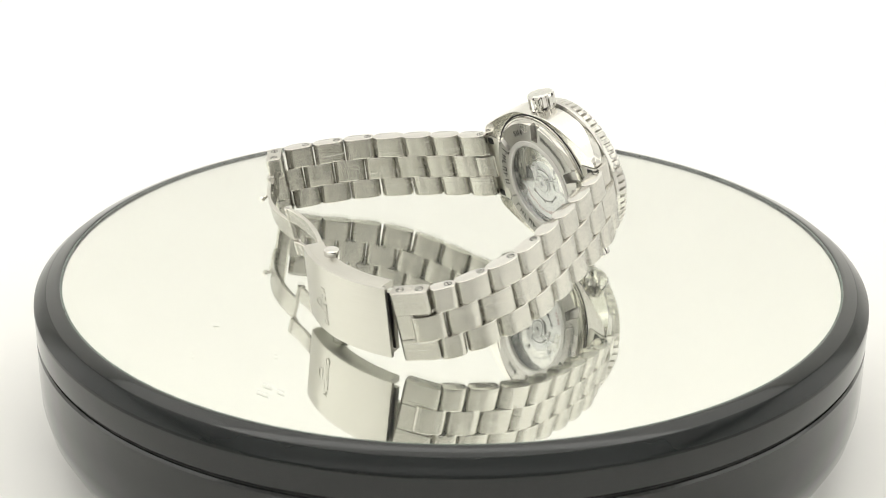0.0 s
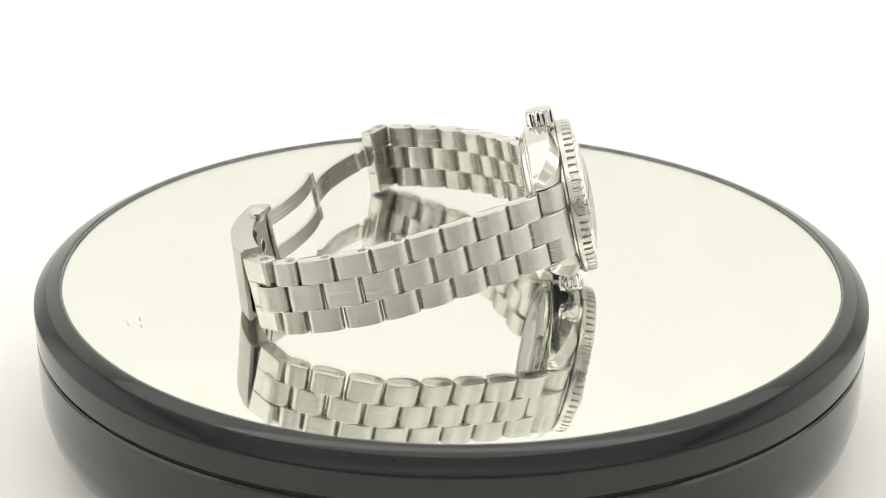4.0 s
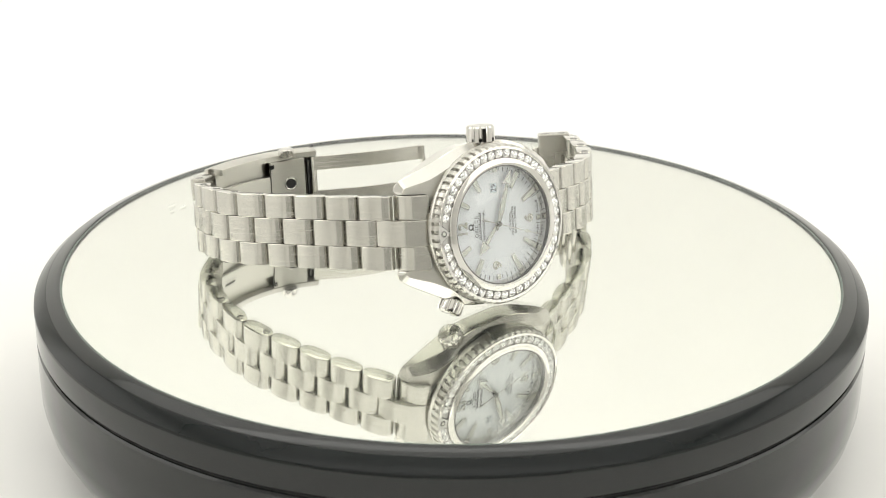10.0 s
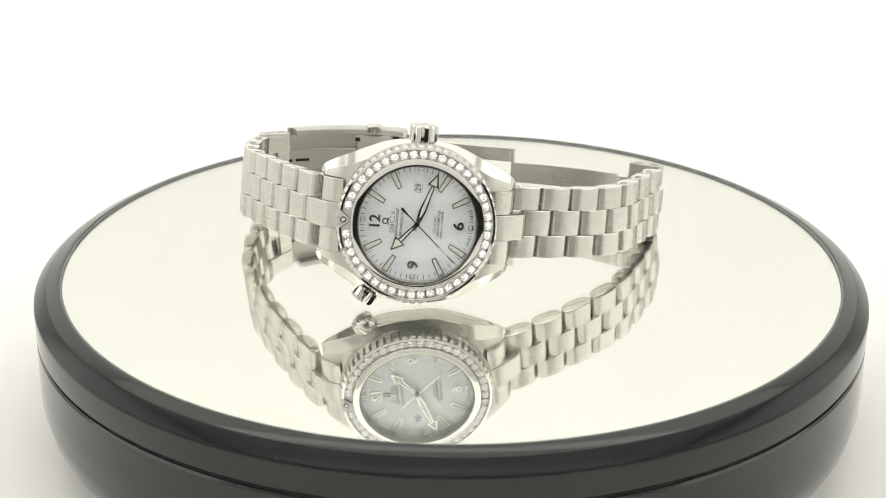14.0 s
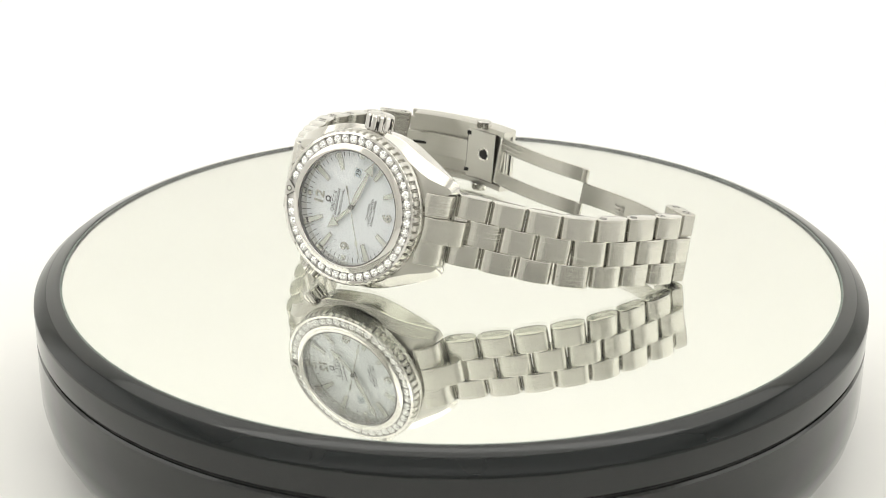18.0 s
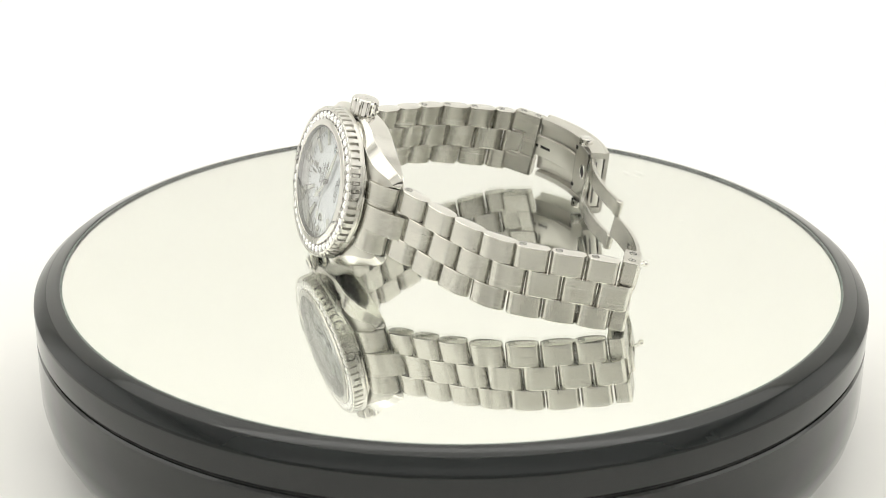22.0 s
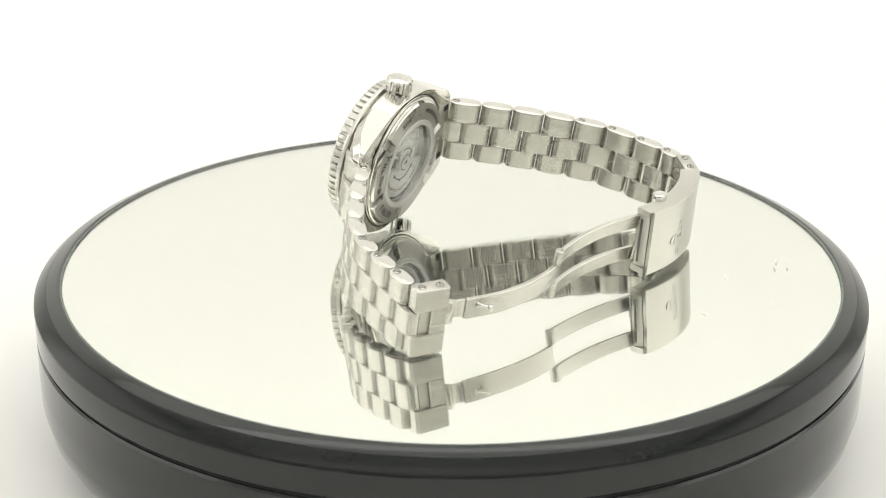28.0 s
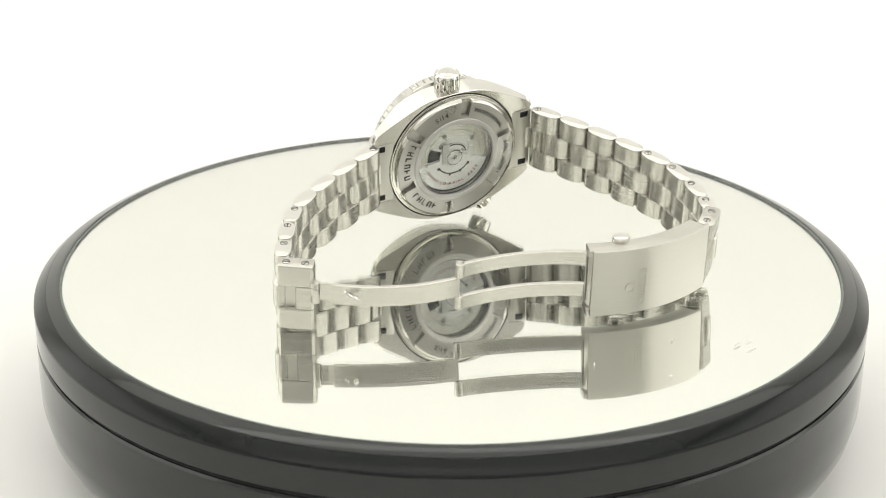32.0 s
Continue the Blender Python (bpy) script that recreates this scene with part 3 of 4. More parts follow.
def case_back():
    segments = 360

    def notch(i, flat, cut):
        return cut if abs((i - 10 + 30) % 60 - 30) <= 4 else flat

    rows = [lambda i: (18.3, -7.9), lambda i: (18.3, -8.75), lambda i: (18.1, -8.95), lambda i: (17.85, -8.98), lambda i: (17.8, -9.3), lambda i: (17.55, -9.45), lambda i: (17.35, -9.5), lambda i: (17.2, notch(i, -9.95, -9.55)), lambda i: (16.7, notch(i, -10.45, -9.55)),
            lambda i: (12.85, notch(i, -10.72, -9.55)), lambda i: (12.75, -10.74), lambda i: (12.2, -10.82), lambda i: (12.1, -11.02), lambda i: (11.95, -11.1), lambda i: (11.0, -11.12), lambda i: (10.8, -10.95), lambda i: (10.75, -9.0)]
    shape = polar(rows, segments)
    for face in shape.faces:
        r = face.calc_center_median().xy.length / MM
        face.material_index = 2 if r < 12.15 else 1 if r > 16.75 else 0
    back = part("case_back", shape, [brushed_ring, smooth_steel, frosted], watch, "brushed steel screw-down back with six key notches", smooth_angle=30)
    part("groove", lathe([(18.22, -8.9), (18.55, -8.9), (18.55, -8.7), (18.22, -8.7)], 128, closed=True), seam_black, back, "dark groove round the screw-down back")
    face = Matrix.Rotation(math.pi, 4, "Y") @ Matrix.Rotation(math.pi / 2, 4, "Z")

    def write(bm, z, mat, name="writing", label=""):
        part(name, bm, mat, back, label, mm_pose(0, 0, z) @ face)

    # seen from behind, three o'clock lies on the left side; angles run in that view
    write(arc_letters("PROFESSIONAL", 1.6, 14.6, 48, 3.7, True, 0.06, -0.01), -10.72, engraved)
    write(arc_letters("600m/2000ft", 1.6, 14.6, -12, 3.7, True, 0.06, -0.01), -10.72, engraved)
    write(arc_letters("Si14", 1.95, 14.3, 108, 3.9, True, 0.06, 0.02), -10.72, engraved)
    for first, count, step in ((151.5, 6, 7.3), (215.5, 5, 7.2)):
        bars = []
        for k in range(count):
            a = first + step * k
            place = pose(14.3 * MM * math.cos(radians(a)), 14.3 * MM * math.sin(radians(a)), 0, 0, 0, a + 90)
            uprights = [block((0.26, 1.7, 0.06), 0, (-0.45, 0, 0))] + ([block((0.26, 1.7, 0.06), 0, (0.45, 0, 0))] if k % 2 else [])
            bars.append((joined(uprights + [block((0.7, 0.26, 0.06), 0, (0.05, (0.72, 0.0, -0.72)[k % 3], 0.004))]), place))
        write(joined(bars), -10.72, engraved, "name_bars", "row of plain engraved bars")
    part("rear_window", lathe([(10.8, -10.9), (0, -10.9), (0, -10.3), (10.8, -10.3)], 72, closed=False), sapphire, watch, "flat clear rear window").visible_shadow = False
    # the plate's colour is darkened to stand for shade inside the case
    plate = part("movement", lathe([(0, -8.0), (10.7, -8.0), (10.7, -7.6)], 72), plate_dark, watch, "movement plate, its grey darkened for the shade inside")
    part("window_ring", lathe([(10.75, -10.3), (10.5, -9.9), (10.3, -8.1)], 72), mark_steel, plate, "dark polished ring inside the rear window")

    def wedge(r0, r1, first, last, low, high, step=3):
        out = [(r1 * math.cos(radians(a)), r1 * math.sin(radians(a))) for a in range(first, last + 1, step)]
        return slab(out + [(r0 * math.cos(radians(a)), r0 * math.sin(radians(a))) for a in range(last, first - 1, -step)], low, high)

    # rotor space: x to twelve, y to three, z out of the back
    sides = mm_pose(0, 0, -8.6) @ face @ Matrix.Diagonal((1.18, 1.18, 1, 1))
    rotor = part("rotor", joined([wedge(3.4, 8.5, 186, 345, 0, 0.7), wedge(0.4, 3.42, 0, 357, 0, 0.62)]), movement, plate, "winding rotor with radial finish", sides)
    part("bridge", joined([wedge(3.5, 5.0, -15, 150, -0.4, 0.25), wedge(5.15, 6.6, 0, 147, -0.4, 0.1)]), movement, plate, "arched bridge beside the rotor", sides)
    part("bridge_rim", wedge(6.65, 6.8, 0, 147, -0.4, 0.2), mark_steel, plate, "thin dark rim of the bridge", sides)
    # pale strip added over the bridge, standing for light that shows through a gap
    part("blade", slab([(-2.9, -1.2), (-1.5, -1.2), (-1.4, 3.6), (-2.8, 3.6)], 0.7, 0.95), frosted, plate, "bright flat strip in place of light through a gap", sides)
    part("opening", wedge(2.6, 6.3, 152, 182, 0.26, 0.3), seam_black, plate, "dark opening beside the rotor", sides)
    part("slot", joined([wedge(4.1, 4.4, 212, 326, 0.7, 0.74), (lathe([(0, 0.74), (0.42, 0.74), (0.42, 0.6)], 14), mm_pose(-3.7, -2.4, 0.01)), (lathe([(0, 0.74), (0.38, 0.74), (0.38, 0.6)], 14), mm_pose(3.6, -2.5, 0.01)), (lathe([(0, 0.74), (0.3, 0.74), (0.3, 0.6)], 14), mm_pose(-0.9, -4.5, 0.01)), (lathe([(0, 0.74), (0.3, 0.74), (0.3, 0.6)], 14), mm_pose(1.7, -4.1, 0.01))]), seam_black, rotor, "dark curved slot in the rotor")
    part("slot", joined([wedge(3.0, 3.3, 20, 110, 0.62, 0.66)]), seam_black, rotor, "dark curved gap round the hub")
    part("writing", arc_letters("CO-AXIAL", 0.95, 6.9, -94, 6.6, False, 0.06, 0.025), red_print, rotor, place=mm_pose(0, 0, 0.78))
    part("writing", arc_letters("8520", 0.95, 6.9, -45, 7.0, False, 0.06, 0.025), red_print, rotor, place=mm_pose(0, 0, 0.78))
    part("name_bars", joined([(block((0.13, 0.62, 0.05), 0, (d, 0, 0)), pose(6.75 * MM * math.cos(radians(a)), 6.75 * MM * math.sin(radians(a)), 0, 0, 0, a + 90)) for a in (-174, -157, -149.5, -142, -134.5, -127) for d in (-0.2, 0.2)]), red_print, rotor, "row of plain dark red bars", mm_pose(0, 0, 0.76))
    part("hub", lathe([(0, 1.2), (0.9, 1.2), (0.95, 1.1), (1.2, 1.1), (1.25, 1.2), (1.75, 1.2), (1.85, 1.05), (2.2, 1.05), (2.3, 0.6)], 48), movement, rotor, "ringed hub of the rotor")
    part("hub_groove", lathe([(1.76, 1.21), (1.96, 1.12), (1.86, 1.0)], 48), mark_steel, rotor, "dark groove round the hub")
    part("slot", joined([(block((1.2, 0.22, 0.03), 0), mm_pose(0, 0, 1.22, 0, 0, a)) for a in (20, 80, 140)]), mark_steel, rotor, "star slot in the hub")
    head = lathe([(0, 0.5), (0.45, 0.5), (0.55, 0.35), (0.55, 0)], 16)
    screw = finish(head, mark_steel)
    for a, r in ((38, 5.9), (112, 5.9), (135, 4.3)):
        part("screw", screw, None, plate, "small movement screw", sides @ mm_pose(r * math.cos(radians(a)), r * math.sin(radians(a)), 0))
    wheel = polar([lambda i: (0.3, 0.28), lambda i: (1.5, 0.28), lambda i: (1.9 if i % 4 < 2 else 1.77, 0.25), lambda i: (1.9 if i % 4 < 2 else 1.77, 0)], 96)
    part("gear", wheel, movement, plate, "toothed wheel of the movement", sides @ mm_pose(4.2, 6.0, -0.6))


case_back()

# ---- bracelet
PIVOTS_12 = [(24.4, -10.0), (28.9, -17.4), (32.9, -25.0), (36.5, -32.8), (39.7, -40.5), (42.3, -48.7), (41.9, -57.5), (41.0, -65.8), (38.4, -71.4)]
PIVOTS_6 = [(-23.6, -10.0), (-31.4, -13.5), (-39.2, -17.3), (-46.6, -21.9), (-53.2, -27.8), (-57.5, -35.0), (-61.3, -42.3), (-65.0, -49.0)]
HALF_OUT, HALF_MID = 8.6, 3.05


def along(path, s):
    """Point at the length s along a path of (y, z), going straight on before its start and past its end."""
    steps = [math.dist(a, b) for a, b in zip(path, path[1:])]
    i = 0
    while i < len(steps) - 1 and s > steps[i]:
        s -= steps[i]
        i += 1
    (y0, z0), (y1, z1) = path[i], path[i + 1]
    return y0 + (y1 - y0) * s / steps[i], z0 + (z1 - z0) * s / steps[i]


def stations(path):
    out = [0.0]
    for a, b in zip(path, path[1:]):
        out.append(out[-1] + math.dist(a, b))
    return out


link_shapes = {}


def link_shape(length, low, high, thick=4.0):
    key = (round(length, 1), low, high, thick)
    if key not in link_shapes:
        outline = []
        for i in range(36):
            a = 2 * math.pi * i / 36
            c, s = math.cos(a), math.sin(a)
            outline.append((length / 2 * math.copysign(abs(c) ** 0.66, c), thick / 2 * math.copysign(abs(s) ** 0.9, s)))
        bm = prism(bmesh.new(), outline, low, high, 0.16)
        bm.normal_update()
        for face in bm.faces:
            face.material_index = 1 if abs(face.normal.x) > 0.35 else 0
        link_shapes[key] = finish(bm, [brushed, bright_steel], 30)
    return link_shapes[key]


screw_head = None


def screw_shape():
    global screw_head
    if screw_head is None:
        ring = lathe([(0.74, 0.03), (0.9, 0.03), (0.9, -0.2), (0.74, -0.2)], 24, closed=True)
        slot = block((1.44, 0.26, 0.02), 0, (0, 0, 0.045))
        for dark in (ring, slot):
            for face in dark.faces:
                face.material_index = 1
        screw_head = finish(joined([lathe([(0.0, 0.05), (0.62, 0.04), (0.74, -0.02), (0.74, -0.3)], 24), ring, slot]), [smooth_steel, seam_black])
    return screw_head


def chain(path, drift, screws, tail):
    """Side and centre links along a path of pivots in (y, z). drift: how far the strap lies sideways, along x, at each pivot."""
    lengths = stations(path)

    def spot(s):
        y, z = along(path, s)
        return Vector((float(np.interp(s, lengths, drift)), y, z))

    def piece(name, s0, s1, low, high):
        a, b = spot(s0), spot(s1)
        ahead_ = (b - a).normalized()
        axis = (Vector((1, 0, 0)) - ahead_ * ahead_.x).normalized()
        up = axis.cross(ahead_).normalized()
        if up.z * ((a + b) / 2 - Vector((0, -10, -42))).z + up.y * ((a + b) / 2 - Vector((0, -10, -42))).y < 0:
            up = -up
        m = Matrix.Translation((a + b) / 2 * MM) @ Matrix((axis, ahead_, up)).transposed().to_4x4()
        if m.to_3x3().determinant() < 0:
            m = m @ Matrix.Diagonal((1, -1, 1, 1))
        ob = part(name, link_shape((b - a).length - 0.14, low, high), None, watch, place=m)
        return ob, (b - a).length, m

    for i in range(len(path) - 1):
        for low, high, sign in ((HALF_MID + 0.05, HALF_OUT, 1), (-HALF_OUT, -HALF_MID - 0.05, -1)):
            ob, length, m = piece("side_link", lengths[i] - 1.8, lengths[i + 1] - 1.8, low, high)
            if i in screws:
                way = 1 if (m.to_3x3() @ Vector((0, 1, 0))).dot(spot(lengths[i + 1]) - spot(lengths[i])) > 0 else -1
                at = mm_pose(sign * HALF_OUT, way * (-length / 2 + 1.75), 0, 0, 90 * sign, 0) @ pose(0, 0, 0, 0, 0, 35 + 47 * i)
                part("screw", screw_shape(), None, ob, "slotted pin screw", at)
        if i:
            piece("centre_link", lengths[i - 1] + 1.8, lengths[i] + 1.8, -HALF_MID, HALF_MID)
    last = len(path) - 1
    piece("centre_link", lengths[last - 1] + 1.8, lengths[last] + tail, -HALF_MID, HALF_MID)


def end_piece(sign):
    """Solid end links between the lugs."""
    side = [(17.9, -1.9), (19.4, -2.3), (21.0, -3.3), (22.3, -4.9), (23.0, -6.8), (22.8, -8.0), (22.2, -8.4), (17.9, -8.2)]
    mid = [(17.9, -1.8), (20.0, -2.3), (22.4, -3.8), (24.4, -6.2), (25.8, -9.0), (26.4, -10.9), (25.9, -12.1), (24.0, -12.7), (22.6, -10.9), (22.2, -9.0), (17.9, -8.3)]
    if sign < 0:
        mid = [(17.9, -1.8), (20.0, -2.3), (22.4, -3.8), (24.8, -6.0), (26.1, -7.6), (26.6, -9.2), (26.2, -10.9), (25.0, -12.0), (23.2, -11.5), (22.0, -10.2), (21.5, -9.0), (17.9, -8.3)]
    for low, high, outline in ((HALF_MID + 0.06, 8.75, side), (-8.75, -HALF_MID - 0.06, side), (-HALF_MID, HALF_MID, mid)):
        part("end_link", prism(bmesh.new(), [(sign * y, z) for y, z in outline], low, high, 0.15), brushed, watch, smooth_angle=40)
    plate = part("end_plate", block((17.4, 5.6, 0.6), 0.1, (0, sign * 20.1, -8.6)), satin, watch, "flat steel plate between the lugs behind")
    for x in (-7.4, 7.4):
        part("slot", block((1.7, 2.3, 0.5), 0.05, (x, sign * 20.8, -8.7)), seam_black, plate, "dark spring-bar slot")


end_piece(1)
end_piece(-1)
chain(PIVOTS_12, (0, 0, 0, 0, 0, 0, 0.1, 0.5, 0.9), (0, 4, 5, 6, 7), 3.2)
chain(PIVOTS_6, (0.7, 0.65, 0.6, 0.7, 1.4, 2.4, 3.2, 3.8), (0, 4, 5, 6), 1.9)


def framed(axis, at, toward):
    """A pose with x along the axis, y along the way and z across, for things on the clasp."""
    y = (toward - axis * toward.dot(axis)).normalized()
    z = axis.cross(y)
    return Matrix.Translation(at * MM) @ Matrix((axis, y, z)).transposed().to_4x4()


def ribbon(path, x_low, x_high, thick, bevel=0.12):
    """A bent strip that follows a path of (y, z), of even thickness, between two x."""
    n = len(path)
    left, right = [], []
    for i, (y, z) in enumerate(path):
        y0, z0 = path[max(0, i - 1)]
        y1, z1 = path[min(n - 1, i + 1)]
        d = math.hypot(y1 - y0, z1 - z0)
        ny, nz = -(z1 - z0) / d, (y1 - y0) / d
        left.append((y + ny * thick / 2, z + nz * thick / 2))
        right.append((y - ny * thick / 2, z - nz * thick / 2))
    bm = bmesh.new()
    rings = []
    for (ya, za), (yb, zb) in zip(left, right):
        rings.append([bm.verts.new((x * MM, y * MM, z * MM)) for x, y, z in (
            (x_low + bevel, ya, za), (x_high - bevel, ya, za), (x_high, ya + (yb - ya) * 0.15, za + (zb - za) * 0.15), (x_high, yb + (ya - yb) * 0.15, zb + (za - zb) * 0.15),
            (x_high - bevel, yb, zb), (x_low + bevel, yb, zb), (x_low, yb + (ya - yb) * 0.15, zb + (za - zb) * 0.15), (x_low, ya + (yb - ya) * 0.15, za + (zb - za) * 0.15))])
    for one, two in zip(rings, rings[1:]):
        for i in range(8):
            j = (i + 1) % 8
            bm.faces.new((one[i], one[j], two[j], two[i]))
    bm.faces.new(rings[0])
    bm.faces.new(rings[-1])
    return bm


def bow(a, b, rise, n=16):
    """Points on a shallow arc from a to b in (y, z); rise to the left of the way."""
    (ya, za), (yb, zb) = a, b
    d = math.hypot(yb - ya, zb - za)
    ny, nz = -(zb - za) / d, (yb - ya) / d
    return [(ya + (yb - ya) * t + ny * rise * 4 * t * (1 - t), za + (zb - za) * t + nz * rise * 4 * t * (1 - t)) for t in (i / n for i in range(n + 1))]


def clasp():
    """Folding clasp, open; it leans a little against the watch."""
    across = Vector((1, 0.07, 0.12)).normalized()
    onward = (Vector((0, 1, 0)) - across * across.y).normalized()
    middle = Vector((3.9, 18.2, -78.0)) * MM
    shear = Matrix.Translation(middle) @ Matrix((across, onward, across.cross(onward))).transposed().to_4x4() @ Matrix.Translation((0, -middle.y, -middle.z))
    cover_path = bow((33.0, -77.4), (0.6, -78.8), 3.4)
    cover = part("clasp", ribbon(cover_path, -8.5, 8.5, 1.0), satin, watch, "curved brushed steel clasp cover", shear, 30)
    inside = [(y, z) for y, z in cover_path if y < 32.4]

    def shelf(y0, y1, lift0, lift1):
        """Part of the cover's curve from y0 to y1, raised by an amount that runs from lift0 to lift1."""
        ends = [bow_at(y) for y in (y0, y0 * 0.75 + y1 * 0.25, (y0 + y1) / 2, y0 * 0.25 + y1 * 0.75, y1)]
        return [(y, z + lift0 + (lift1 - lift0) * k / 4) for k, (y, z) in enumerate(ends)]

    def bow_at(y):
        for (y0, z0), (y1, z1) in zip(cover_path, cover_path[1:]):
            if y1 <= y <= y0:
                return y, z0 + (z1 - z0) * (y - y0) / (y1 - y0)
        return y, cover_path[0][1] if y > 10 else cover_path[-1][1]

    for x0, x1 in ((-8.5, -6.9), (6.9, 8.5)):
        part("side_wall", ribbon([(y, z + 2.5) for y, z in inside], x0, x1, 4.2), satin, cover)
    part("channel_floor", ribbon(shelf(32.6, 5.0, 1.9, 1.9), -6.88, 6.88, 1.2, 0.05), satin, cover, "recessed floor of the clasp")
    centre = part("inner_plate", ribbon(shelf(33.4, 14.2, 3.2, 4.0), -3.0, 3.0, 1.0), satin, cover, "raised inner plate with an adjusting slot")
    for y0, y1, lift in ((25.6, 30.6, 3.42), (31.6, 33.2, 3.2)):
        part("slot", ribbon(shelf(y1, y0, lift + 0.42, lift + 0.6), -0.4, 0.4, 0.16, 0.02), seam_black, centre, "dark adjusting slot")
    part("catch_plate", ribbon(shelf(14.0, 4.4, 4.3, 4.3), -6.85, 6.85, 0.8), satin, cover, "plate with the catch hole")
    part("seam", block((11.4, 0.16, 0.1), 0, (0, 14.1, bow_at(14.1)[1] + 4.62)), seam_black, cover, "thin dark seam before the catch plate")
    for x, y, wide, long in ((5.6, 13.7, 1.1, 1.4), (-5.0, 13.8, 1.0, 1.5), (-5.0, 16.2, 0.7, 2.4)):
        top = bow_at(y)[1] + (4.7 if y < 15 else 2.5)
        part("notch", block((wide, long, 0.1), 0, (x, y, top)), seam_black, cover, "dark square notch")
    hole = lathe([(0, 0.05), (1.4, 0.05), (1.5, 0.13), (1.65, 0.17), (1.85, 0.14), (1.95, 0)], 32)
    for face in hole.faces:
        face.material_index = 1 if face.calc_center_median().xy.length < 1.4 * MM else 0
    part("catch_hole", hole, [polished, seam_black], cover, "round hole for the catch stud with a bright rim", mm_pose(0.4, 8.4, bow_at(8.4)[1] + 4.7, -10, 0, 0))
    part("cross_pin", joined([(lathe([(0, 11.6), (0.5, 11.6), (0.5, 0), (0, 0)], 16), mm_pose(-5.8, 2.6, -76.4, 0, 90, 0)), (lathe([(0, 11.6), (0.4, 11.6), (0.4, 0), (0, 0)], 16), mm_pose(-5.8, 1.2, -76.0, 0, 90, 0))]), dark_steel, cover, "pins at the open end of the clasp")
    part("end_wall", block((13.7, 0.7, 3.0), 0.15, (0, 1.3, -76.6)), satin, cover, "low wall across the open end")
    knob = [(0, 1.5), (1.3, 1.5), (1.65, 1.3), (1.75, 0.9), (1.75, -0.6)]
    for sign in (1, -1):
        b = part("push_button", lathe(knob, 32), polished, cover, "round push button on the clasp's edge", mm_pose(sign * 8.5, 9.2, -76.7, 0, 90 * sign, 0))
        b.scale = (1, 1.25, 1)
    # engraved emblem on the cover, plain shapes
    marks = [lathe([(0.95, -0.1), (1.2, -0.1), (1.2, 0.1), (0.95, 0.1)], 28, (-1.6, -1.9), True), block((0.9, 0.24, 0.2), 0, (-2.55, -0.75, 0)), block((0.9, 0.24, 0.2), 0, (-0.65, -0.75, 0))]
    marks += [lathe([(0.75, -0.1), (0.95, -0.1), (0.95, 0.1), (0.75, 0.1)], 24, (-5.6, 1.2), True)]
    marks += [block((0.2, 1.9, 0.2), 0, (x, 1.2, 0)) for x in (-4.0, -3.3, -2.6, -1.8, 2.1, 2.9)]
    marks += [block((0.9, 0.2, 0.2), 0, (x, y, 0.01)) for x, y in ((-1.3, 0.35), (-1.3, 1.2), (-1.3, 2.05), (0.6, 0.35), (0.6, 2.05), (2.5, 1.2))]
    part("emblem", joined(marks), satin, cover, "faint engraved emblem of plain shapes", mm_pose(0, 11.4, -81.83, -6.2, 0, 0))
    # fork of two blades, then one blade to the last link
    fold = Matrix.Translation((5.2 * MM, -12 * MM, 0)) @ Matrix.Rotation(math.atan(0.015), 4, "Z") @ Matrix.Translation((0, 12 * MM, 0))
    fork = bow((2.4, -74.6), (-27.4, -66.6), -2.0)
    for x0, x1 in ((2.75, 6.5), (-6.5, -2.75)):
        blade = part("clasp_blade", ribbon(fork, x0, x1, 1.0), brushed, watch, "curved steel fork blade", fold)
        part("hinge_barrel", joined([(lathe([(0, x1 - x0), (0.9, x1 - x0), (1.05, x1 - x0 - 0.15), (1.05, 0.15), (0.9, 0), (0, 0)], 24), mm_pose(x0, -27.6, -66.4, 0, 90, 0))]), brushed, blade)
    part("hinge_bar", block((13.0, 1.6, 1.2), 0.3, (0, 2.2, -74.6)), brushed, watch, "hinge bar of the fork", fold)
    arm_path = bow((-27.8, -66.4), (-55.4, -57.0), 2.3)
    arm = part("clasp_arm", ribbon(arm_path, -2.75, 2.75, 1.0), brushed, watch, "curved steel blade with a stud", fold)
    part("tongue", ribbon(bow((-54.8, -57.2), (-58.8, -54.8), -0.5, 6), -2.3, 2.3, 0.8), brushed, arm, "short narrower tongue at the last hinge")
    part("stud", joined([(lathe([(0, 3.4), (0.45, 3.35), (0.72, 3.1), (0.78, 2.8), (0.7, 2.45), (0.45, 2.2), (0.45, 0.3), (0.55, 0.2), (0.95, 0.15), (1.0, -0.3)], 24), mm_pose(0.7, -52.6, -59.2, 180 + 12, 0, 0))]), polished, arm, "small round catch stud")
    rows = [block((0.24, 0.5, 0.05), 0, (-1.5 + 0.42 * i, 1.0 * k, 0)) for k in range(3) for i in range(8 - k) if (i + k) % 5 != 3]
    part("print_bars", joined(rows), etched_steel, arm, "rows of small plain engraved bars", mm_pose(0, -40.2, -63.77, -15.7) @ pose(0, 0, 0, 0, 0, 90))
    part("hinge_tube", joined([(lathe([(0, 5.6), (1.0, 5.6), (1.1, 5.4), (1.1, 0.2), (1.0, 0), (0, 0)], 24), mm_pose(-2.8, -58.9, -54.9, 0, 90, 0))]), brushed, arm)


clasp()


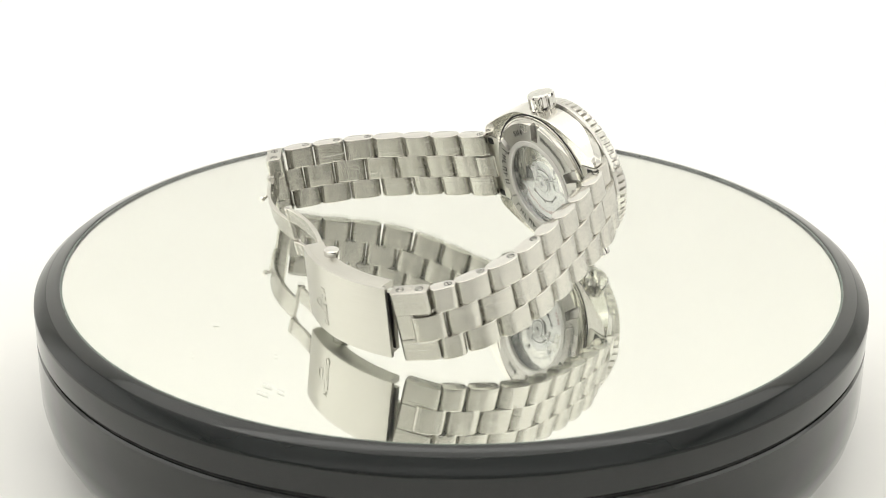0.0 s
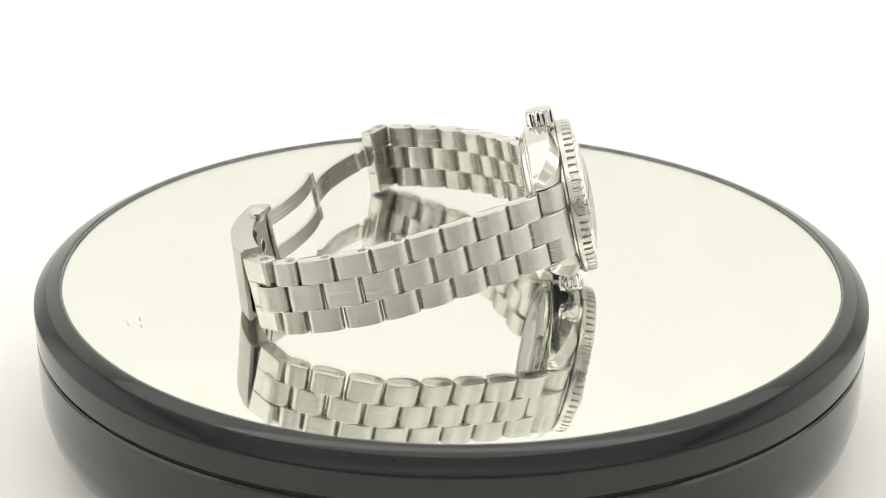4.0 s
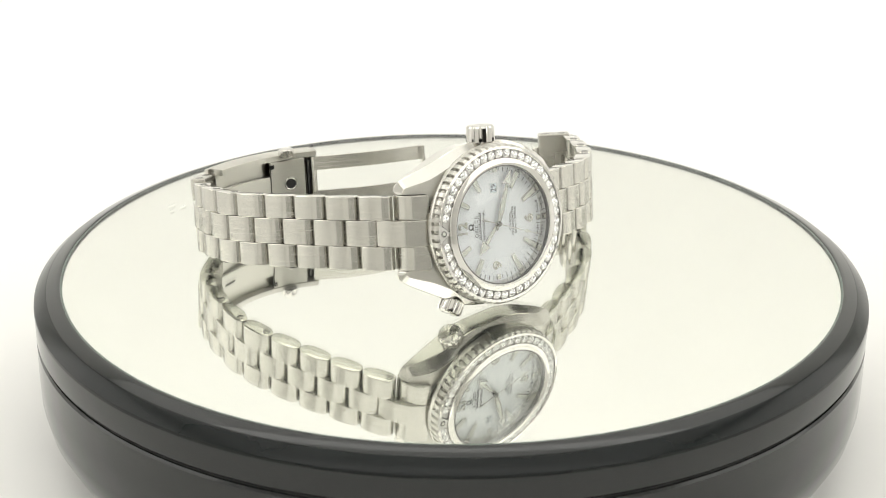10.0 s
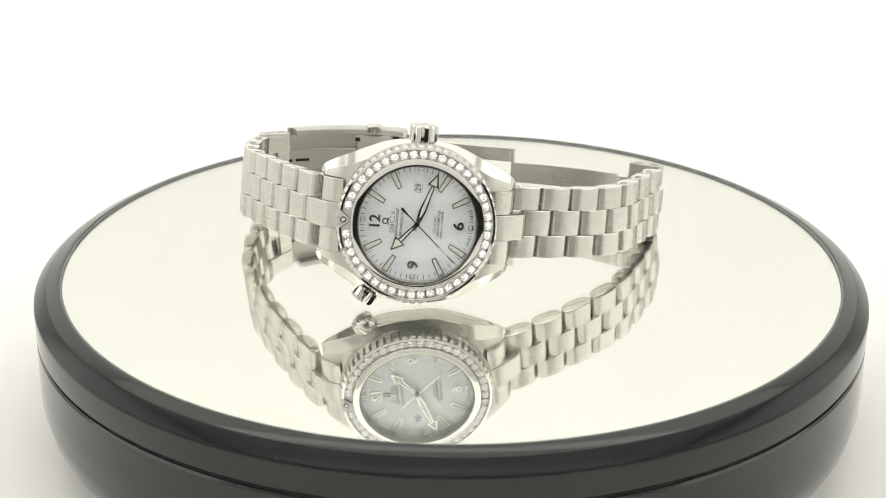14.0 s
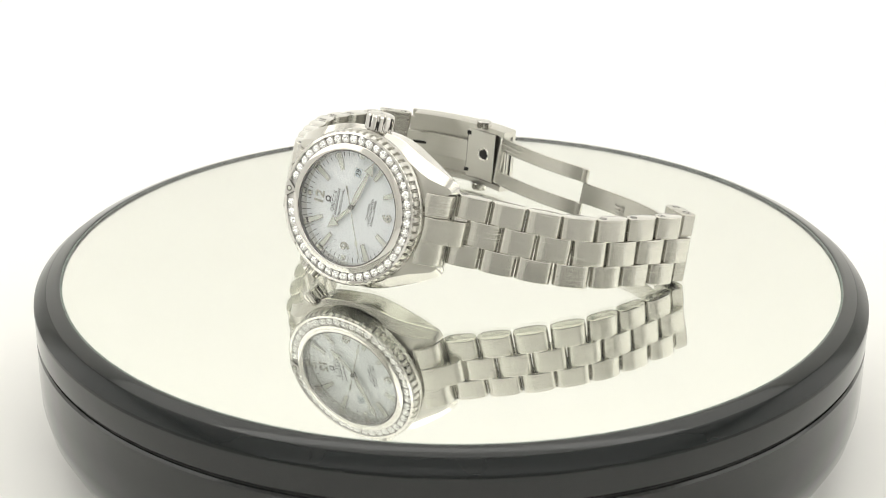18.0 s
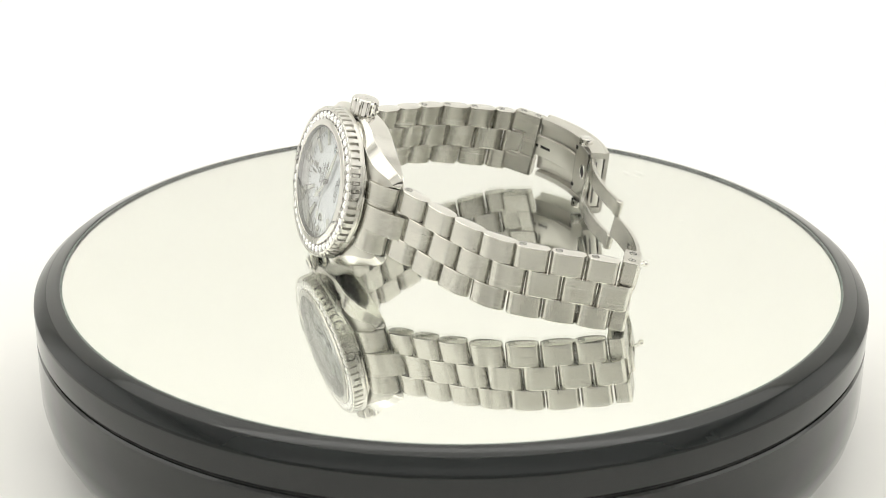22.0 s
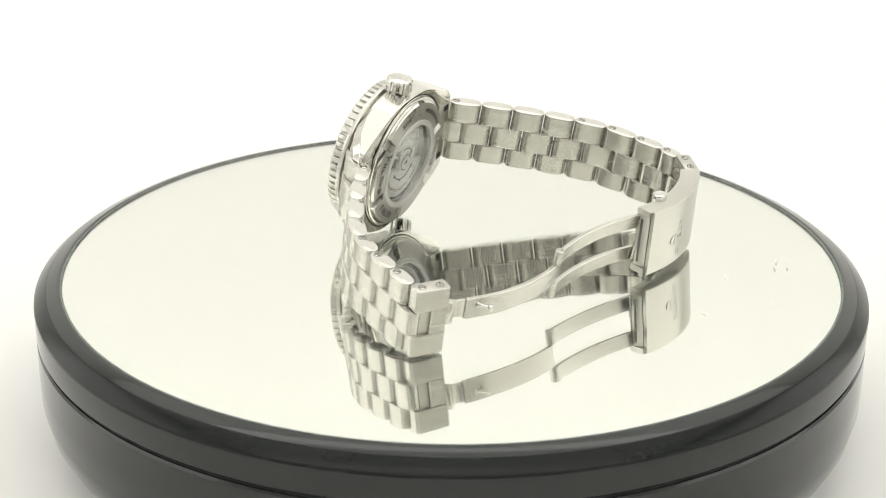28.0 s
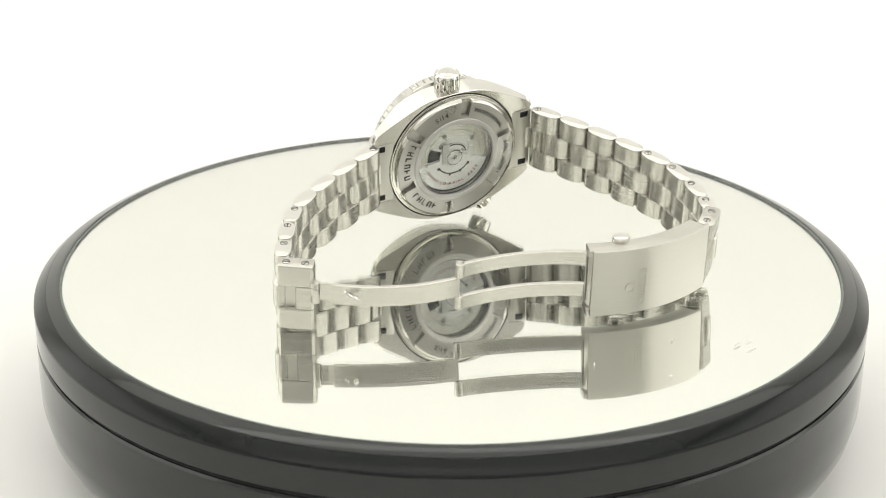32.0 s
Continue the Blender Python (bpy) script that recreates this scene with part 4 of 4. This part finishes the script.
def squared_link(a, b, x_mid, axis, label):
    """Squared end link of one side, with two screws above and below. a, b: its two ends in (y, z)."""
    a, b = Vector((0, *a)), Vector((0, *b))
    way, half = (b - a).normalized(), (b - a).length / 2
    m = framed(axis, Vector((x_mid, *((a + b) / 2).yz)), way)
    if (m.to_3x3() @ Vector((0, 0, 1))).dot((a + b) / 2 - Vector((0, -10, -42))) < 0:
        m = framed(axis, Vector((x_mid, *((a + b) / 2).yz)), -way)
    outline = [(-half, -1.5), (-half + 0.5, -2.0), (half - 0.5, -2.0), (half, -1.5), (half, 1.4), (half - 0.6, 2.0), (-half + 0.6, 2.0), (-half, 1.4)]
    mid_outline = [(0.0, -1.8), (half - 0.5, -1.9), (half, -1.4), (half, 1.3), (half - 0.6, 1.9), (0.3, 1.9), (0.0, 1.6)]
    if (m.to_3x3() @ Vector((0, 1, 0))).dot(way) < 0:
        mid_outline = [(-y, z) for y, z in mid_outline]
    part("centre_link", prism(bmesh.new(), mid_outline, -HALF_MID, HALF_MID, 0.12), brushed, watch, label, m, 30)
    flip = -1 if mid_outline[1][0] < 0 else 1
    core = [(flip * y, z) for y, z in ((-half + 0.9, -0.9), (0.05, -0.9), (0.05, 0.9), (-half + 0.9, 0.9))]
    part("link_core", prism(bmesh.new(), core, -HALF_MID - 0.05, HALF_MID + 0.05), satin, watch, "recessed core of the end link", m)
    for low, high in ((HALF_MID + 0.1, HALF_OUT), (-HALF_OUT, -HALF_MID - 0.1)):
        ob = part("side_link", prism(bmesh.new(), outline, low, high, 0.18), brushed, watch, label, m, 30)
        sign = 1 if low > 0 else -1
        for s in (-half * 0.52, half * 0.52):
            part("screw", screw_shape(), None, ob, "slotted pin screw", mm_pose(sign * HALF_OUT, s, 0, 0, 90 * sign, 0) @ pose(0, 0, 0, 0, 0, 30 + 25 * s))


squared_link((-65.7, -49.0), (-58.5, -53.6), 4.0, Vector((1, 0.03, 0.05)).normalized(), "squared end link at the clasp")
squared_link((39.6, -69.8), (33.2, -75.4), 1.5, Vector((1, 0.05, 0)).normalized(), "squared end link inside the clasp")


# ---------------------------------------------------------------- what moves
def motions():
    times = [i * 0.5 for i in range(65)]
    walk(watch, [(t, Matrix.Rotation(table_turn(t), 4, "Z") @ WATCH) for t in times])
    walk(platter, [(t, Matrix.Translation((-0.0005, 0.0003, MIRROR_Z)) @ Matrix.Rotation(table_turn(t), 4, "Z")) for t in times])
    walk(second_hand, [(float(t), pose(0, 0, 0, 0, 0, -6 * (36 + t - 13))) for t in range(33)])


motions()
